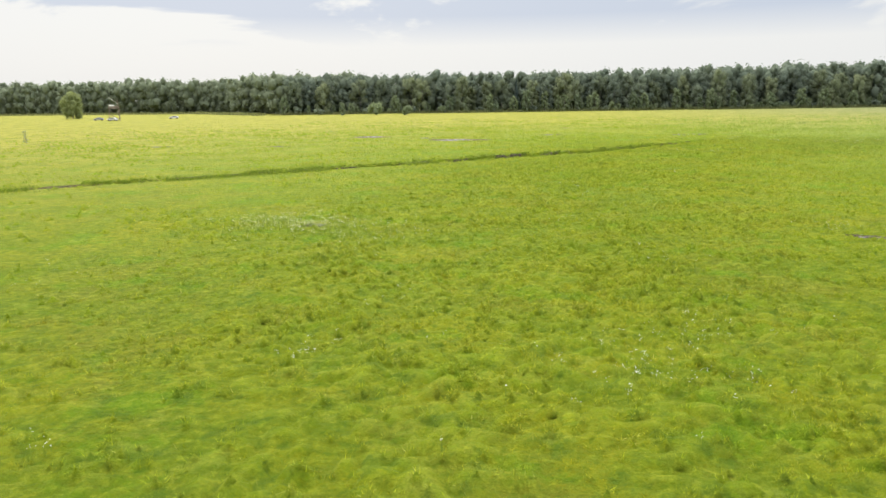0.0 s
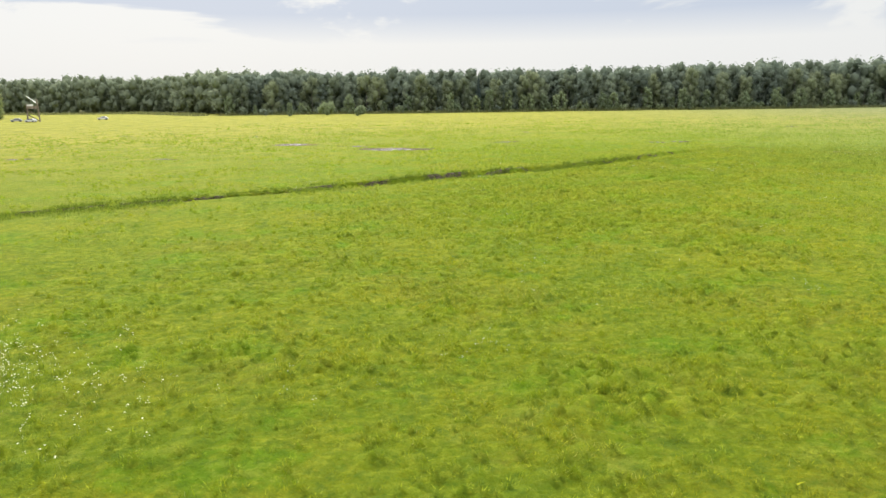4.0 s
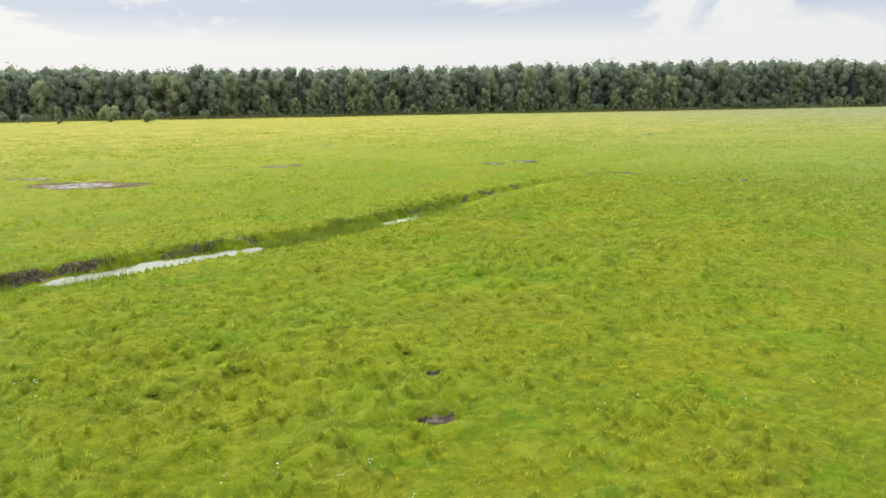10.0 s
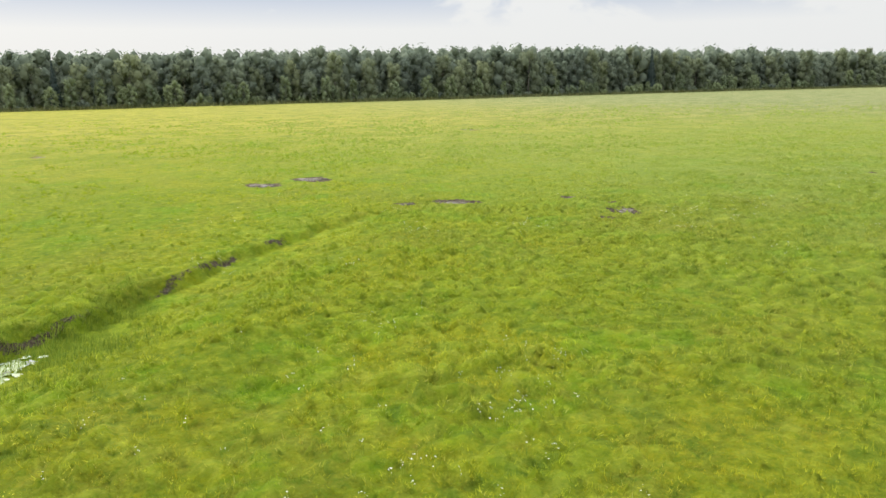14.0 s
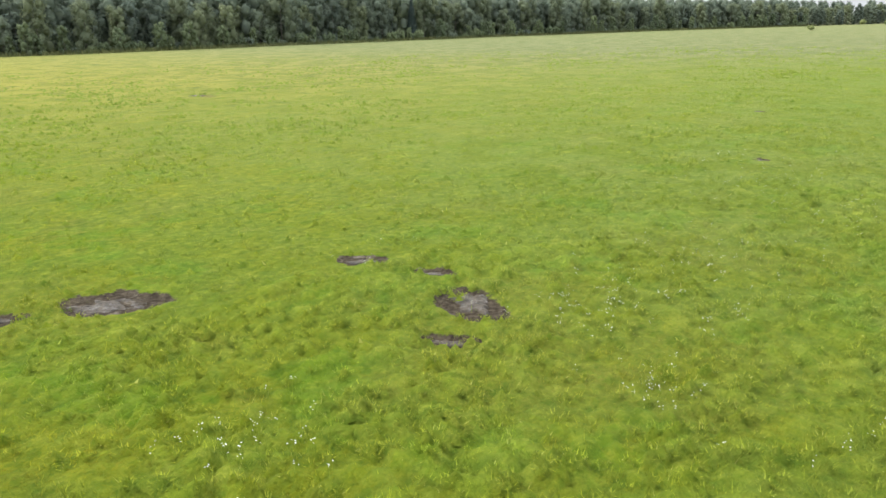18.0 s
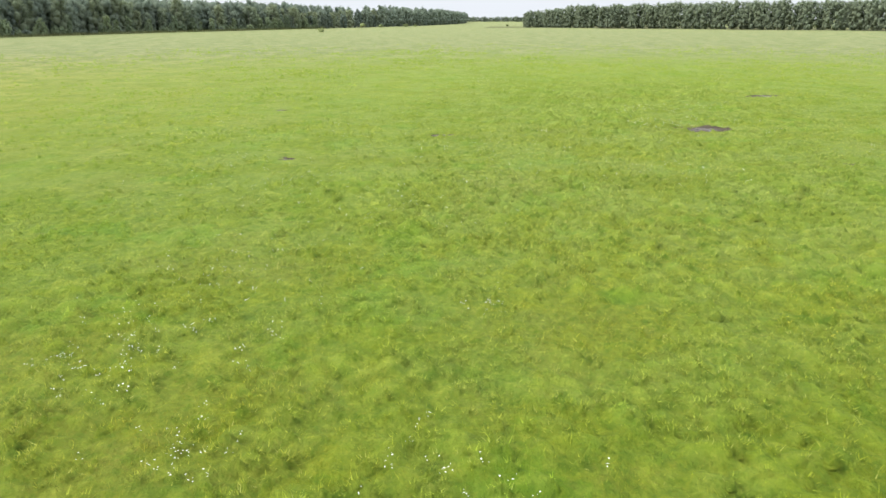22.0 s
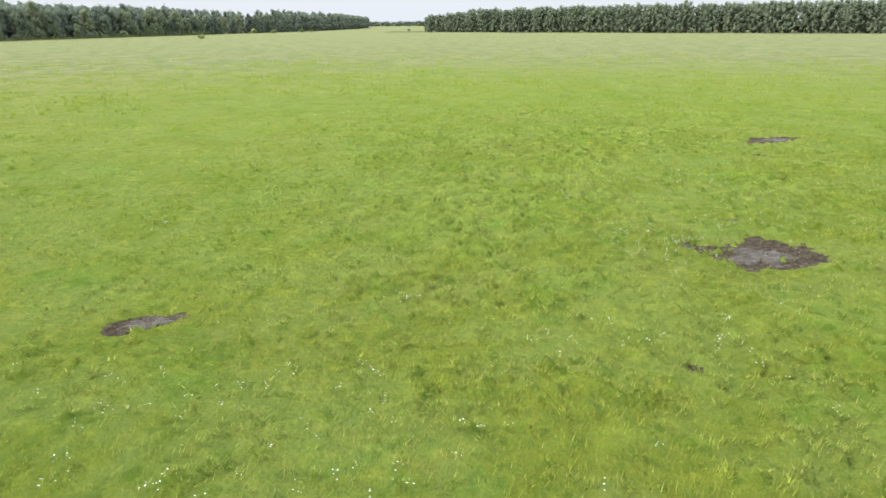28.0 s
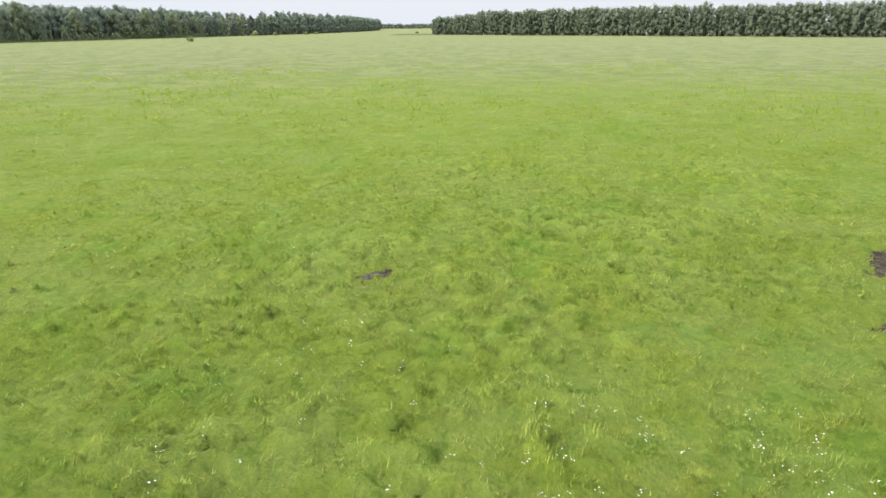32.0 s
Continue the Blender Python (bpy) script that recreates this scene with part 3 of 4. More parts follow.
tagged(new("floating_weed", mesh_np("floating_weed", wv, np.arange(2600).reshape(-1, 5), WEED)), "pale floating weed on the ditch water", "water plants", kind="stuff")


# ---------- wallows ----------
def wallow(cx, cy, a, b, turn, seed):
    rings, segs = (12, 44) if a > 0.8 else (4, 14)
    ang = np.linspace(0, 2 * np.pi, segs, endpoint=False)
    wobble = 0.30 + 0.75 * vnoise(np.cos(ang) * 1.7 + seed, np.sin(ang) * 1.7, 0.8, 21) + 0.80 * vnoise(np.cos(ang) * 3 + seed, np.sin(ang) * 3, 0.45, 22)
    v = [(0.0, 0.0)]
    for r in range(1, rings + 1):
        v += [(0.60 * a * c * w * r / rings, 0.60 * b * s * w * r / rings) for c, s, w in zip(np.cos(ang), np.sin(ang), wobble)]
    v = np.array(v)
    c, s = math.cos(radians(turn)), math.sin(radians(turn))
    px, py = v[:, 0] * c - v[:, 1] * s, v[:, 0] * s + v[:, 1] * c
    rr = np.r_[0, np.repeat(np.arange(1, rings + 1) / rings, segs)]
    lump = (vnoise(px + cx, py + cy, 0.45, 31) - 0.4) * 0.16 + (vnoise(px + cx, py + cy, 1.1, 32) - 0.5) * 0.10
    base = float(np.median(height(px + cx, py + cy, 0.0)))
    z = base + 0.035 + lump * np.clip(2.5 * (1 - rr), 0.3, 1) - 0.16 * np.clip(rr - 0.86, 0, 1) / 0.14
    f = []
    for k in range(segs):
        k2 = (k + 1) % segs
        f.append((0, 1 + k, 1 + k2, 1 + k2))
        for r in range(rings - 1):
            o = 1 + r * segs
            f.append((o + k, o + segs + k, o + segs + k2, o + k2))
    tri = []
    for q in f:
        tri.append(q[:3])
        if q[2] != q[3]:
            tri.append((q[0], q[2], q[3]))
    me = mesh_np("mud_wallow", np.stack([px, py, z], 1), tri, MUD, True)
    ob = new("mud_wallow", me)
    ob.location = (cx, cy, 0)
    word = "large" if a > 1.4 else "small" if a > 0.4 else "hoof-sized"
    tagged(ob, word + " wallow of bare dark mud trampled into the meadow", "mud", "mud wallows", "structure")


for i, w in enumerate(WALLOWS):
    wallow(*w, i * 3.7)


# ---------- blades ----------
def blades(name, x, y, z, length, width, lean, mat, label, category, az=None, soft=None, crown=0.0):
    """Many tapering blades as one mesh, each leaning its own way (az) or roughly with the wind."""
    n = len(x)
    if az is None:
        az = 0.5 + rng.normal(0, 1.5, n)
    ta = az + 1.571 + rng.normal(0, 0.5, n)
    dx, dy = np.cos(az), np.sin(az)
    out = length * lean
    base = np.stack([x, y, z - 0.03], 1)
    sidev = np.stack([np.cos(ta), np.sin(ta), np.zeros(n)], 1) * (width / 2)[:, None]
    tip = base + np.stack([dx * out, dy * out, length * np.sqrt(np.clip(1 - lean**2, 0.05, 1))], 1)
    v = np.stack([base - sidev, base + sidev, tip], 1).reshape(-1, 3)
    f = np.arange(3 * n).reshape(-1, 3)
    me = mesh_np(name, v, f, mat)
    if soft is None:
        soft = np.tile((0.0, 0.0, 1.0), (n, 1))
    me.attributes.new("soft", "FLOAT_VECTOR", "POINT").data.foreach_set("vector", np.repeat(soft, 3, 0).astype(np.float32).ravel())
    me.attributes.new("crown", "FLOAT", "POINT").data.foreach_set("value", np.repeat(np.zeros(n) + crown, 3).astype(np.float32))
    return tagged(new(name, me), label, category, kind="stuff")


def hummocks(name, x, y, rad, hgt, per, width, label, foot=None, pale=0.3):
    """Shaggy rounded tussocks: a low cushion each, and blades that hang out from it, as two meshes."""
    n = len(x)
    foot = height(x, y, 0.0) if foot is None else foot
    ang = rng.uniform(0, 6.28, n)[:, None] + np.arange(6) * 1.0472
    stretch, turn = rng.uniform(1.0, 1.5, n), rng.uniform(0, 3.14, n)

    def lay(u, v, k):
        return x[k] + u * np.cos(turn[k]) - v * np.sin(turn[k]), y[k] + u * np.sin(turn[k]) + v * np.cos(turn[k])

    r1 = rad[:, None] * rng.uniform(0.8, 1.2, (n, 6))
    ux, uy = lay(r1 * np.cos(ang) * stretch[:, None], r1 * np.sin(ang), np.arange(n)[:, None])
    rim = np.stack([ux, uy, foot[:, None] - 0.06 - 0.3 * hgt[:, None] * rng.uniform(0.85, 1.15, (n, 6))], -1)
    tv = np.concatenate([rim, np.stack([x, y, foot + 0.85 * hgt], -1)[:, None]], 1).reshape(-1, 3)
    tf = np.array([(k, (k + 1) % 6, 6) for k in range(6)])
    me = mesh_np(name, tv, (np.arange(n)[:, None, None] * 7 + tf).reshape(-1, 3), SWARD, True)
    # painted lit top: 1 at the apex, 0 round the rim
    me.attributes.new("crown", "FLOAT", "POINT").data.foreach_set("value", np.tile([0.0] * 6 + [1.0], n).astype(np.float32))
    tagged(new(name, me), label, "grass", kind="stuff")
    k = np.repeat(np.arange(n), per)
    a, q = rng.uniform(0, 6.28, n * per), np.sqrt(rng.random(n * per))
    bx, by = lay(q * rad[k] * stretch[k] * np.cos(a), q * rad[k] * np.sin(a), k)
    bz = foot[k] + hgt[k] * np.clip(0.85 - 0.9 * q * q, 0, 1)
    out = np.arctan2(by - y[k], bx - x[k])
    steep = np.clip(q * 1.1, 0, 1)
    soft = np.stack([np.cos(out) * steep, np.sin(out) * steep, 2.0 - 0.6 * steep], 1)
    soft /= np.linalg.norm(soft, axis=1)[:, None]
    lean = np.clip(0.50 + 0.45 * q + rng.normal(0, 0.15, len(k)), 0.2, 0.96)
    length = rng.uniform(0.45, 1.0, len(k)) * (0.10 + 0.45 * rad[k])
    blades(name + "_blades", bx, by, bz, length, rng.uniform(0.7, 1.3, len(k)) * np.repeat(width, per), lean, BLADE, label, "grass", out + rng.normal(0, 0.5, len(k)), soft, pale)


def scatter(n, reach, lean_to=0.0):
    """Points thrown along the stretch that lies open before the viewer, thinning out to the sides."""
    seg = np.array(TRACK, float)
    lens = np.hypot(*np.diff(seg, axis=0).T)
    pick = rng.choice(len(lens), n, p=lens / lens.sum())
    u = rng.random(n)
    p = seg[pick] + (seg[pick + 1] - seg[pick]) * u[:, None]
    r = reach * np.sqrt(rng.random(n)) * (0.35 + 0.65 * rng.random(n)) * 1.25
    a = rng.uniform(0, 2 * np.pi, n)
    return p[:, 0] + r * np.cos(a), p[:, 1] + r * np.sin(a)


def clear_of_mud(x, y):
    d, side, along = to_line(x, y, DITCH)
    half, deep, wide = ditch_shape(along)
    return (wallow_depth(x, y) + 0.9 * (vnoise(x, y, 0.8, 55) - 0.5) < 0.72) & ~((d < 1.0 * half) & (side > 0) & (deep > 0.2))


# coarser tussocks over the open meadow farther off
fx, fy = rng.uniform(-110, 360, 260000), rng.uniform(20, 350, 260000)
gap = to_line(fx, fy, TRACK)[0]
keep = (gap > 7) & (gap < 210) & (rng.random(260000) < np.clip(1.1 - gap / 170, 0, 1) * np.clip((gap - 6) / 10, 0, 1)) & (rng.random(260000) < 0.05 + 1.3 * np.clip(vnoise(fx, fy, 5.0, 45) + 0.6 * vnoise(fx, fy, 19.0, 46) - 0.55, 0, 1)) & (fy < 340 - 0.1 * fx)
fx, fy = fx[keep], fy[keep]
keep = clear_of_mud(fx, fy)
fx, fy = fx[keep], fy[keep]
size = rng.uniform(0.6, 1.4, len(fx)) * (0.7 + 0.6 * vnoise(fx, fy, 9.0, 49))
hummocks("far_tussocks", fx, fy, 0.28 * size, 0.22 * size, 2, 0.06 * size, "low rounded grass tussocks across the open meadow")
# small shaggy tussocks close below
tx, ty = scatter(38000, 24)
keep = clear_of_mud(tx, ty) & (rng.random(len(tx)) < 0.22 + 1.5 * np.clip(0.6 * vnoise(tx, ty, 2.6, 63) + 0.4 * vnoise(tx, ty, 8.0, 64) - 0.3, 0, 1))
tx, ty = tx[keep], ty[keep]
size = rng.uniform(0.5, 1.3, len(tx))
hummocks("small_tussocks", tx, ty, 0.19 * size, 0.21 * size, 18, 0.013 + 0.009 * size, "small shaggy tussocks of pale-tipped grass coloured as lit on top", surface(tx, ty)[0], 0.6)
# the sward close below: short blades all over, longer ones in loose tufts; towards the east combed over by the wind
sx, sy = scatter(350000, 30)
tx, ty = scatter(16000, 36)
keep = rng.random(len(tx)) < 0.2 + 1.3 * vnoise(tx, ty, 4.0, 47) * vnoise(tx, ty, 14.0, 48)
tx, ty = np.repeat(tx[keep], 22), np.repeat(ty[keep], 22)
tx, ty = tx + rng.normal(0, 0.13, len(tx)), ty + rng.normal(0, 0.13, len(ty))
for name, px, py, low, high, label in (("meadow_grass", sx, sy, 0.07, 0.18, "short dense bright green meadow grass"), ("grass_tussocks", tx, ty, 0.14, 0.30, "rounded tufts of green and straw-tipped meadow grass")):
    keep = clear_of_mud(px, py)
    px, py = px[keep], py[keep]
    n, (pz, soft, up) = len(px), surface(px, py)
    comb = np.where(rng.random(n) < 0.7 * np.clip((px - 66) / 30, 0, 1), -1.0 + 1.6 * (vnoise(px, py, 5.0, 93) - 0.5) + rng.normal(0, 0.4, n), rng.uniform(0, 6.28, n))
    blades(name, px, py, pz, rng.uniform(low, high, n), rng.uniform(0.011, 0.026, n), rng.uniform(0.3, 0.92, n), BLADE, label, "grass", comb, soft, up)
# taller sedge along and in the ditch
u = rng.random(60000)
seg = np.array(DITCH[2:], float)
lens = np.hypot(*np.diff(seg, axis=0).T)
pick = rng.choice(len(lens), len(u), p=lens / lens.sum())
p = seg[pick] + (seg[pick + 1] - seg[pick]) * u[:, None]
ex, ey = p[:, 0] + rng.normal(0.5, 1.3, len(u)), p[:, 1] + rng.normal(-0.7, 1.3, len(u))
keep = (vnoise(ex, ey, 3.0, 51) > 0.46 + 0.35 * np.clip((ex - 34) / 8, 0, 1)) & ((height(ex, ey) > -0.40) | (rng.random(len(ex)) < 0.15) | (ex > 21))
ex, ey = ex[keep], ey[keep]
blades("ditch_sedge", ex, ey, height(ex, ey), rng.uniform(0.20, 0.50, len(ex)) * np.clip((50 - ex) / 14, 0.4, 1), rng.uniform(0.02, 0.045, len(ex)), rng.uniform(0.1, 0.6, len(ex)), SEDGE, "darker green sedge growing along the ditch", "sedge")


# shaggy tussocks of rank grass hang over the far bank, broken by bare soil
seg = np.array(DITCH[3:], float)
lens = np.hypot(*np.diff(seg, axis=0).T)
pick, u = rng.choice(len(lens), 900, p=lens / lens.sum()), rng.random(900)
way = (seg[pick + 1] - seg[pick]) / lens[pick][:, None]
off = np.abs(rng.normal(1.25, 0.6, 900))
bx, by = (seg[pick] + (seg[pick + 1] - seg[pick]) * u[:, None] + np.stack([-way[:, 1], way[:, 0]], 1) * off[:, None]).T
keep = (vnoise(bx, by, 2.4, 58) > 0.40) & (bx < 37)
bx, by, way, off = bx[keep], by[keep], way[keep], off[keep]
per = 34
k = np.repeat(np.arange(len(bx)), per)
ex, ey = bx[k] + rng.normal(0, 0.20, len(k)), by[k] + rng.normal(0, 0.20, len(k))
over = np.arctan2(-way[k][:, 0], way[k][:, 1]) + rng.normal(0, 0.9, len(k))
blades("bank_grass", ex, ey, surface(ex, ey)[0], rng.uniform(0.2, 0.5, len(k)) * rng.uniform(0.6, 1.2, len(bx))[k], rng.uniform(0.02, 0.04, len(k)), rng.uniform(0.2, 0.9, len(k)), SEDGE, "shaggy rank grass hanging over the ditch bank", "grass", over)


# a dense stand of tall sedge fills the ditch between the open water and the pool
u = rng.random(9000)
ex, ey = 21.2 + 7.2 * u + rng.normal(0, 0.5, 9000), 111.6 + 4.6 * u - 0.7 * np.sin(3.14 * u) + rng.normal(0, 0.6, 9000)
tall = np.clip(2.6 * vnoise(ex, ey, 1.5, 57) - 0.5, 0.12, 1.2)
blades("tall_sedge", ex, ey, height(ex, ey), rng.uniform(0.35, 0.65, 9000) * tall, rng.uniform(0.025, 0.05, 9000), rng.uniform(0.1, 0.6, 9000), SEDGE, "dense stand of tall sedge in the ditch bed", "sedge")


# ---------- flowers ----------
def flowers(name, clusters, mat, label, low=0.22, high=0.42, big=0.020):
    v, f, slot = [], [], []
    for cx, cy, sp, n in clusters:
        n = int(n * 1.7)
        px, py = np.repeat(rng.normal(cx, sp, n // 2 + 1), 4), np.repeat(rng.normal(cy, sp, n // 2 + 1), 4)
        px, py = px + rng.normal(0, 0.06, len(px)), py + rng.normal(0, 0.06, len(px))
        pz = height(px, py)
        for x, y, z in zip(px, py, pz):
            h, r, k = rng.uniform(low, high), rng.uniform(0.5, 1.0) * big, len(v)
            tilt, az = rng.uniform(0, 0.5), rng.uniform(0, 6.28)
            for j in range(5):
                a = az + j * 1.2566
                v.append((x + r * math.cos(a), y + r * math.sin(a), z + h + r * tilt * math.cos(a - az)))
            v.append((x, y, z + h + 0.25 * r))
            f += [(k + j, k + (j + 1) % 5, k + 5) for j in range(5)]
            slot += [0] * 5 + [1]
            v += [(x - 0.006, y, z), (x + 0.006, y, z)]
            f.append((k + 6, k + 7, k + 5))
    me = mesh_np(name, v, f, mat)
    me.materials.append(SEDGE)
    me.polygons.foreach_set("material_index", np.array(slot, np.int32))
    return tagged(new(name, me), label, "flowers", kind="stuff")


white = [(8.5, 22.5, 2.2, 60), (5.5, 20, 1.8, 40), (36, 104, 3.0, 50), (39, 101, 2.5, 35), (33, 106, 2.5, 30), (57, 126, 1.2, 30), (68.2, 125, 1.2, 40),
         (65.3, 120.7, 0.7, 22), (115.6, 104.0, 1.7, 100), (117, 98.5, 2.0, 40), (128, 102, 2.2, 46), (127, 98, 2.0, 30), (131, 107, 2.5, 30), (75, 124, 2.5, 60), (84, 122, 2.5, 50), (101, 118, 2.5, 50),
         (95, 106, 3.0, 40), (157.7, 121.2, 2.0, 90), (24.3, 43.3, 1.0, 30), (90, 128, 3.0, 60), (123.5, 106, 1.2, 30), (126, 103.5, 1.0, 26)]
for x, y in zip(*scatter(90, 32)):
    white.append((x, y, rng.uniform(0.5, 1.8), int(rng.integers(4, 14))))
flowers("cream_flowers", [(-9.0, 47.6, 1.9, 330), (-12, 48.5, 1.6, 150), (-4.5, 46, 2.0, 60), (-6, 42, 2.5, 45)], PETAL_C, "pale cream flower heads crowded round a small wallow", 0.25, 0.45, 0.028)
flowers("white_flowers", white, PETAL_W, "scattered clusters of small white meadow flowers")
yellow = [(15.5, 55, 1.2, 40), (14, 53.5, 0.8, 20), (82.4, 106.6, 0.5, 16), (76, 104.5, 0.9, 20), (73, 106, 0.9, 14), (27, 108, 3.0, 60), (33, 104, 3.0, 40), (41, 113, 2.5, 40)]
flowers("yellow_flowers", yellow, PETAL_Y, "few small yellow meadow flowers in loose patches", 0.2, 0.38, 0.018)


# ---------- trees ----------
def leaf_quads(points, normals, size, r):
    """Small leaning leaf clumps at the points."""
    n = len(points)
    nrm = normals + r.normal(0, 0.38, (n, 3)) + (0, 0, 0.25)
    nrm /= np.linalg.norm(nrm, axis=1)[:, None] + 1e-9
    ref = r.normal(0, 1, (n, 3))
    t = np.cross(nrm, ref)
    t /= np.linalg.norm(t, axis=1)[:, None] + 1e-9
    b = np.cross(nrm, t)
    s = (size * r.uniform(0.55, 1.3, n))[:, None]
    k = r.uniform(0.5, 0.9, n)[:, None]
    v = np.stack([points - t * s, points - b * s * k + nrm * s * 0.2, points + t * s, points + b * s * k + nrm * s * 0.2], 1).reshape(-1, 3)
    return v, np.arange(4 * n).reshape(-1, 4)


BALL = bmesh.new()
bmesh.ops.create_icosphere(BALL, subdivisions=1, radius=1.0)
BALL_V = np.array([v.co[:] for v in BALL.verts])
BALL_F = np.array([[v.index for v in f.verts] for f in BALL.faces])
BALL.free()


def lobes_of(kind, h, r, share=1.0):
    """Centres and radii of the leaf masses of a crown of height h."""
    out = []
    n = {"tall": 17, "round": 15, "bush": 8, "wide": 17}[kind]
    n, fat = max(5, int(n * share)), 1.0 + 0.35 * (1 - share)
    for i in range(n):
        u = (i + 0.5) / n
        if kind == "tall":
            z, rr, rad = h * (0.05 + 0.82 * u), h * 0.150 * (1.0 - 0.40 * u), h * r.uniform(0.085, 0.145) * (1.10 - 0.25 * u)
        elif kind == "round":
            z, rr, rad = h * (0.07 + 0.77 * u), h * 0.20 * math.sin(math.pi * (0.25 + 0.64 * u)), h * r.uniform(0.10, 0.17)
        elif kind == "wide":
            z, rr, rad = h * (0.10 + 0.72 * u), h * 0.27 * math.sin(math.pi * (0.22 + 0.68 * u)), h * r.uniform(0.14, 0.19)
        else:
            z, rr, rad = h * (0.22 + 0.48 * u), h * 0.42 * math.sin(math.pi * (0.15 + 0.7 * u)), h * r.uniform(0.22, 0.32)
        a = i * 2.399 + r.uniform(-0.5, 0.5)
        out.append((np.array([rr * math.cos(a), rr * math.sin(a), z]), rad * fat))
    return out


def crown_mesh(kind, h, r, count, leaf, core=0.6, share=1.0):
    """Leaf masses with a ragged skin of small clumps: vertices and triangles."""
    V, F, k = [], [], 0
    P, N = [], []
    if kind == "spruce":
        t = np.sqrt(r.random(count))
        z = h * (0.06 + 0.94 * (1 - t))
        rad = h * 0.16 * t * (0.60 + 0.40 * np.abs(np.sin(z * 2.1))) * r.uniform(0.7, 1.05, count)
        a = r.uniform(0, 2 * np.pi, count)
        P = [np.stack([rad * np.cos(a), rad * np.sin(a), z - rad * 0.25], 1)]
        N = [np.stack([np.cos(a), np.sin(a), np.full(count, 0.5)], 1)]
        ring = np.linspace(0, 2 * np.pi, 9, endpoint=False)
        cone = [(h * 0.07 * math.cos(q), h * 0.07 * math.sin(q), h * 0.07) for q in ring] + [(0, 0, h * 0.97)]
        V.append(np.array(cone))
        F.append(np.array([(q, (q + 1) % 9, 9) for q in range(9)]))
        k = 10
    else:
        masses = lobes_of(kind, h, r, share)
        for c, rad in masses:
            ball = BALL_V * (rad * core) * r.uniform(0.8, 1.15, (len(BALL_V), 1)) * (1, 1, 1.3)
            V.append(ball + c)
            F.append(BALL_F + k)
            k += len(BALL_V)
            n = max(4, count // len(masses))
            d = r.normal(0, 1, (n, 3))
            d[:, 2] = d[:, 2] * 0.9 + 0.15
            d /= np.linalg.norm(d, axis=1)[:, None]
            P.append(c + d * rad * r.uniform(0.6, 0.97, (n, 1)) * (1, 1, 1.15))
            N.append(d)
    v, f = leaf_quads(np.concatenate(P), np.concatenate(N), leaf, r)
    f = f + k
    V.append(v)
    F += [f[:, :3], f[:, [0, 2, 3]]]
    return np.concatenate(V), np.concatenate(F)


def trunk_bm(h, base, r, limbs=4, fork=0.25):
    """A tapered trunk with limbs, joined."""
    bm = bmesh.new()

    def tube(a, b, ra, rb, seg=6):
        a, b = Vector(a), Vector(b)
        q = (b - a).to_track_quat("Z", "Y").to_matrix()
        rings = [[bm.verts.new(p + q @ Vector((rad * math.cos(k * 6.283 / seg), rad * math.sin(k * 6.283 / seg), 0))) for k in range(seg)] for p, rad in ((a, ra), (b, rb))]
        for k in range(seg):
            bm.faces.new((rings[0][k], rings[0][(k + 1) % seg], rings[1][(k + 1) % seg], rings[1][k]))

    p = Vector((0, 0, -0.2))
    for i in range(3):
        q = Vector((r.uniform(-0.02, 0.02) * h, r.uniform(-0.02, 0.02) * h, h * (i + 1) / 3 * 0.9))
        tube(p, q, base * (1 - i * 0.3), base * (1 - (i + 1) * 0.3) + 0.01)
        p = q
    for i in range(limbs):
        a, z = i * 2.4 + r.uniform(0, 1), h * (fork + 0.5 * i / limbs)
        reach = h * r.uniform(0.10, 0.18)
        tube((0, 0, z), (reach * math.cos(a), reach * math.sin(a), z + reach * 0.9), base * 0.35, base * 0.08, 5)
    return bm


def make_tree(name, kind, h, count, leaf, mat, label, category, seed, group="trees of the forest edge", base=None, limbs=4, core=0.6):
    r = np.random.default_rng(seed)
    top = tagged(new(name), label, category, group)
    part("trunk", trunk_bm(h * (0.9 if kind != "bush" else 0.6), base or h * 0.011, r, limbs, 0.1 if kind == "bush" else 0.25), BARK, top, "pale grey-brown bark")
    v, f = crown_mesh(kind, h, r, count, leaf, core)
    ob = new("crown", mesh_np("crown", v, f, mat, True))
    ob.parent = top
    return top


def put(ob, x, y, turn, s, sz=1.0, z=0.0):
    ob.matrix_basis = Matrix.Translation((x, y, z)) @ Matrix.Rotation(turn, 4, "Z") @ Matrix.Diagonal((s, s, s * sz, 1))



def along_line(line, step, r, jitter=0.35):
    """Points at uneven steps along a line, with the direction to its left."""
    out, carry = [], 0.0
    for (ax, ay), (bx, by) in zip(line, line[1:]):
        n = math.hypot(bx - ax, by - ay)
        nx_, ny_ = -(by - ay) / n, (bx - ax) / n
        d = carry
        while d < n:
            out.append((ax + (bx - ax) * d / n, ay + (by - ay) * d / n, nx_, ny_))
            d += step * r.uniform(1 - jitter, 1 + jitter)
        carry = d - n
    return out


def canopy(x):
    """The forest stands taller towards the east."""
    return float(np.interp(x, [-100, 90, 240, 420, 600], [1.03, 1.05, 1.19, 1.18, 1.08]))


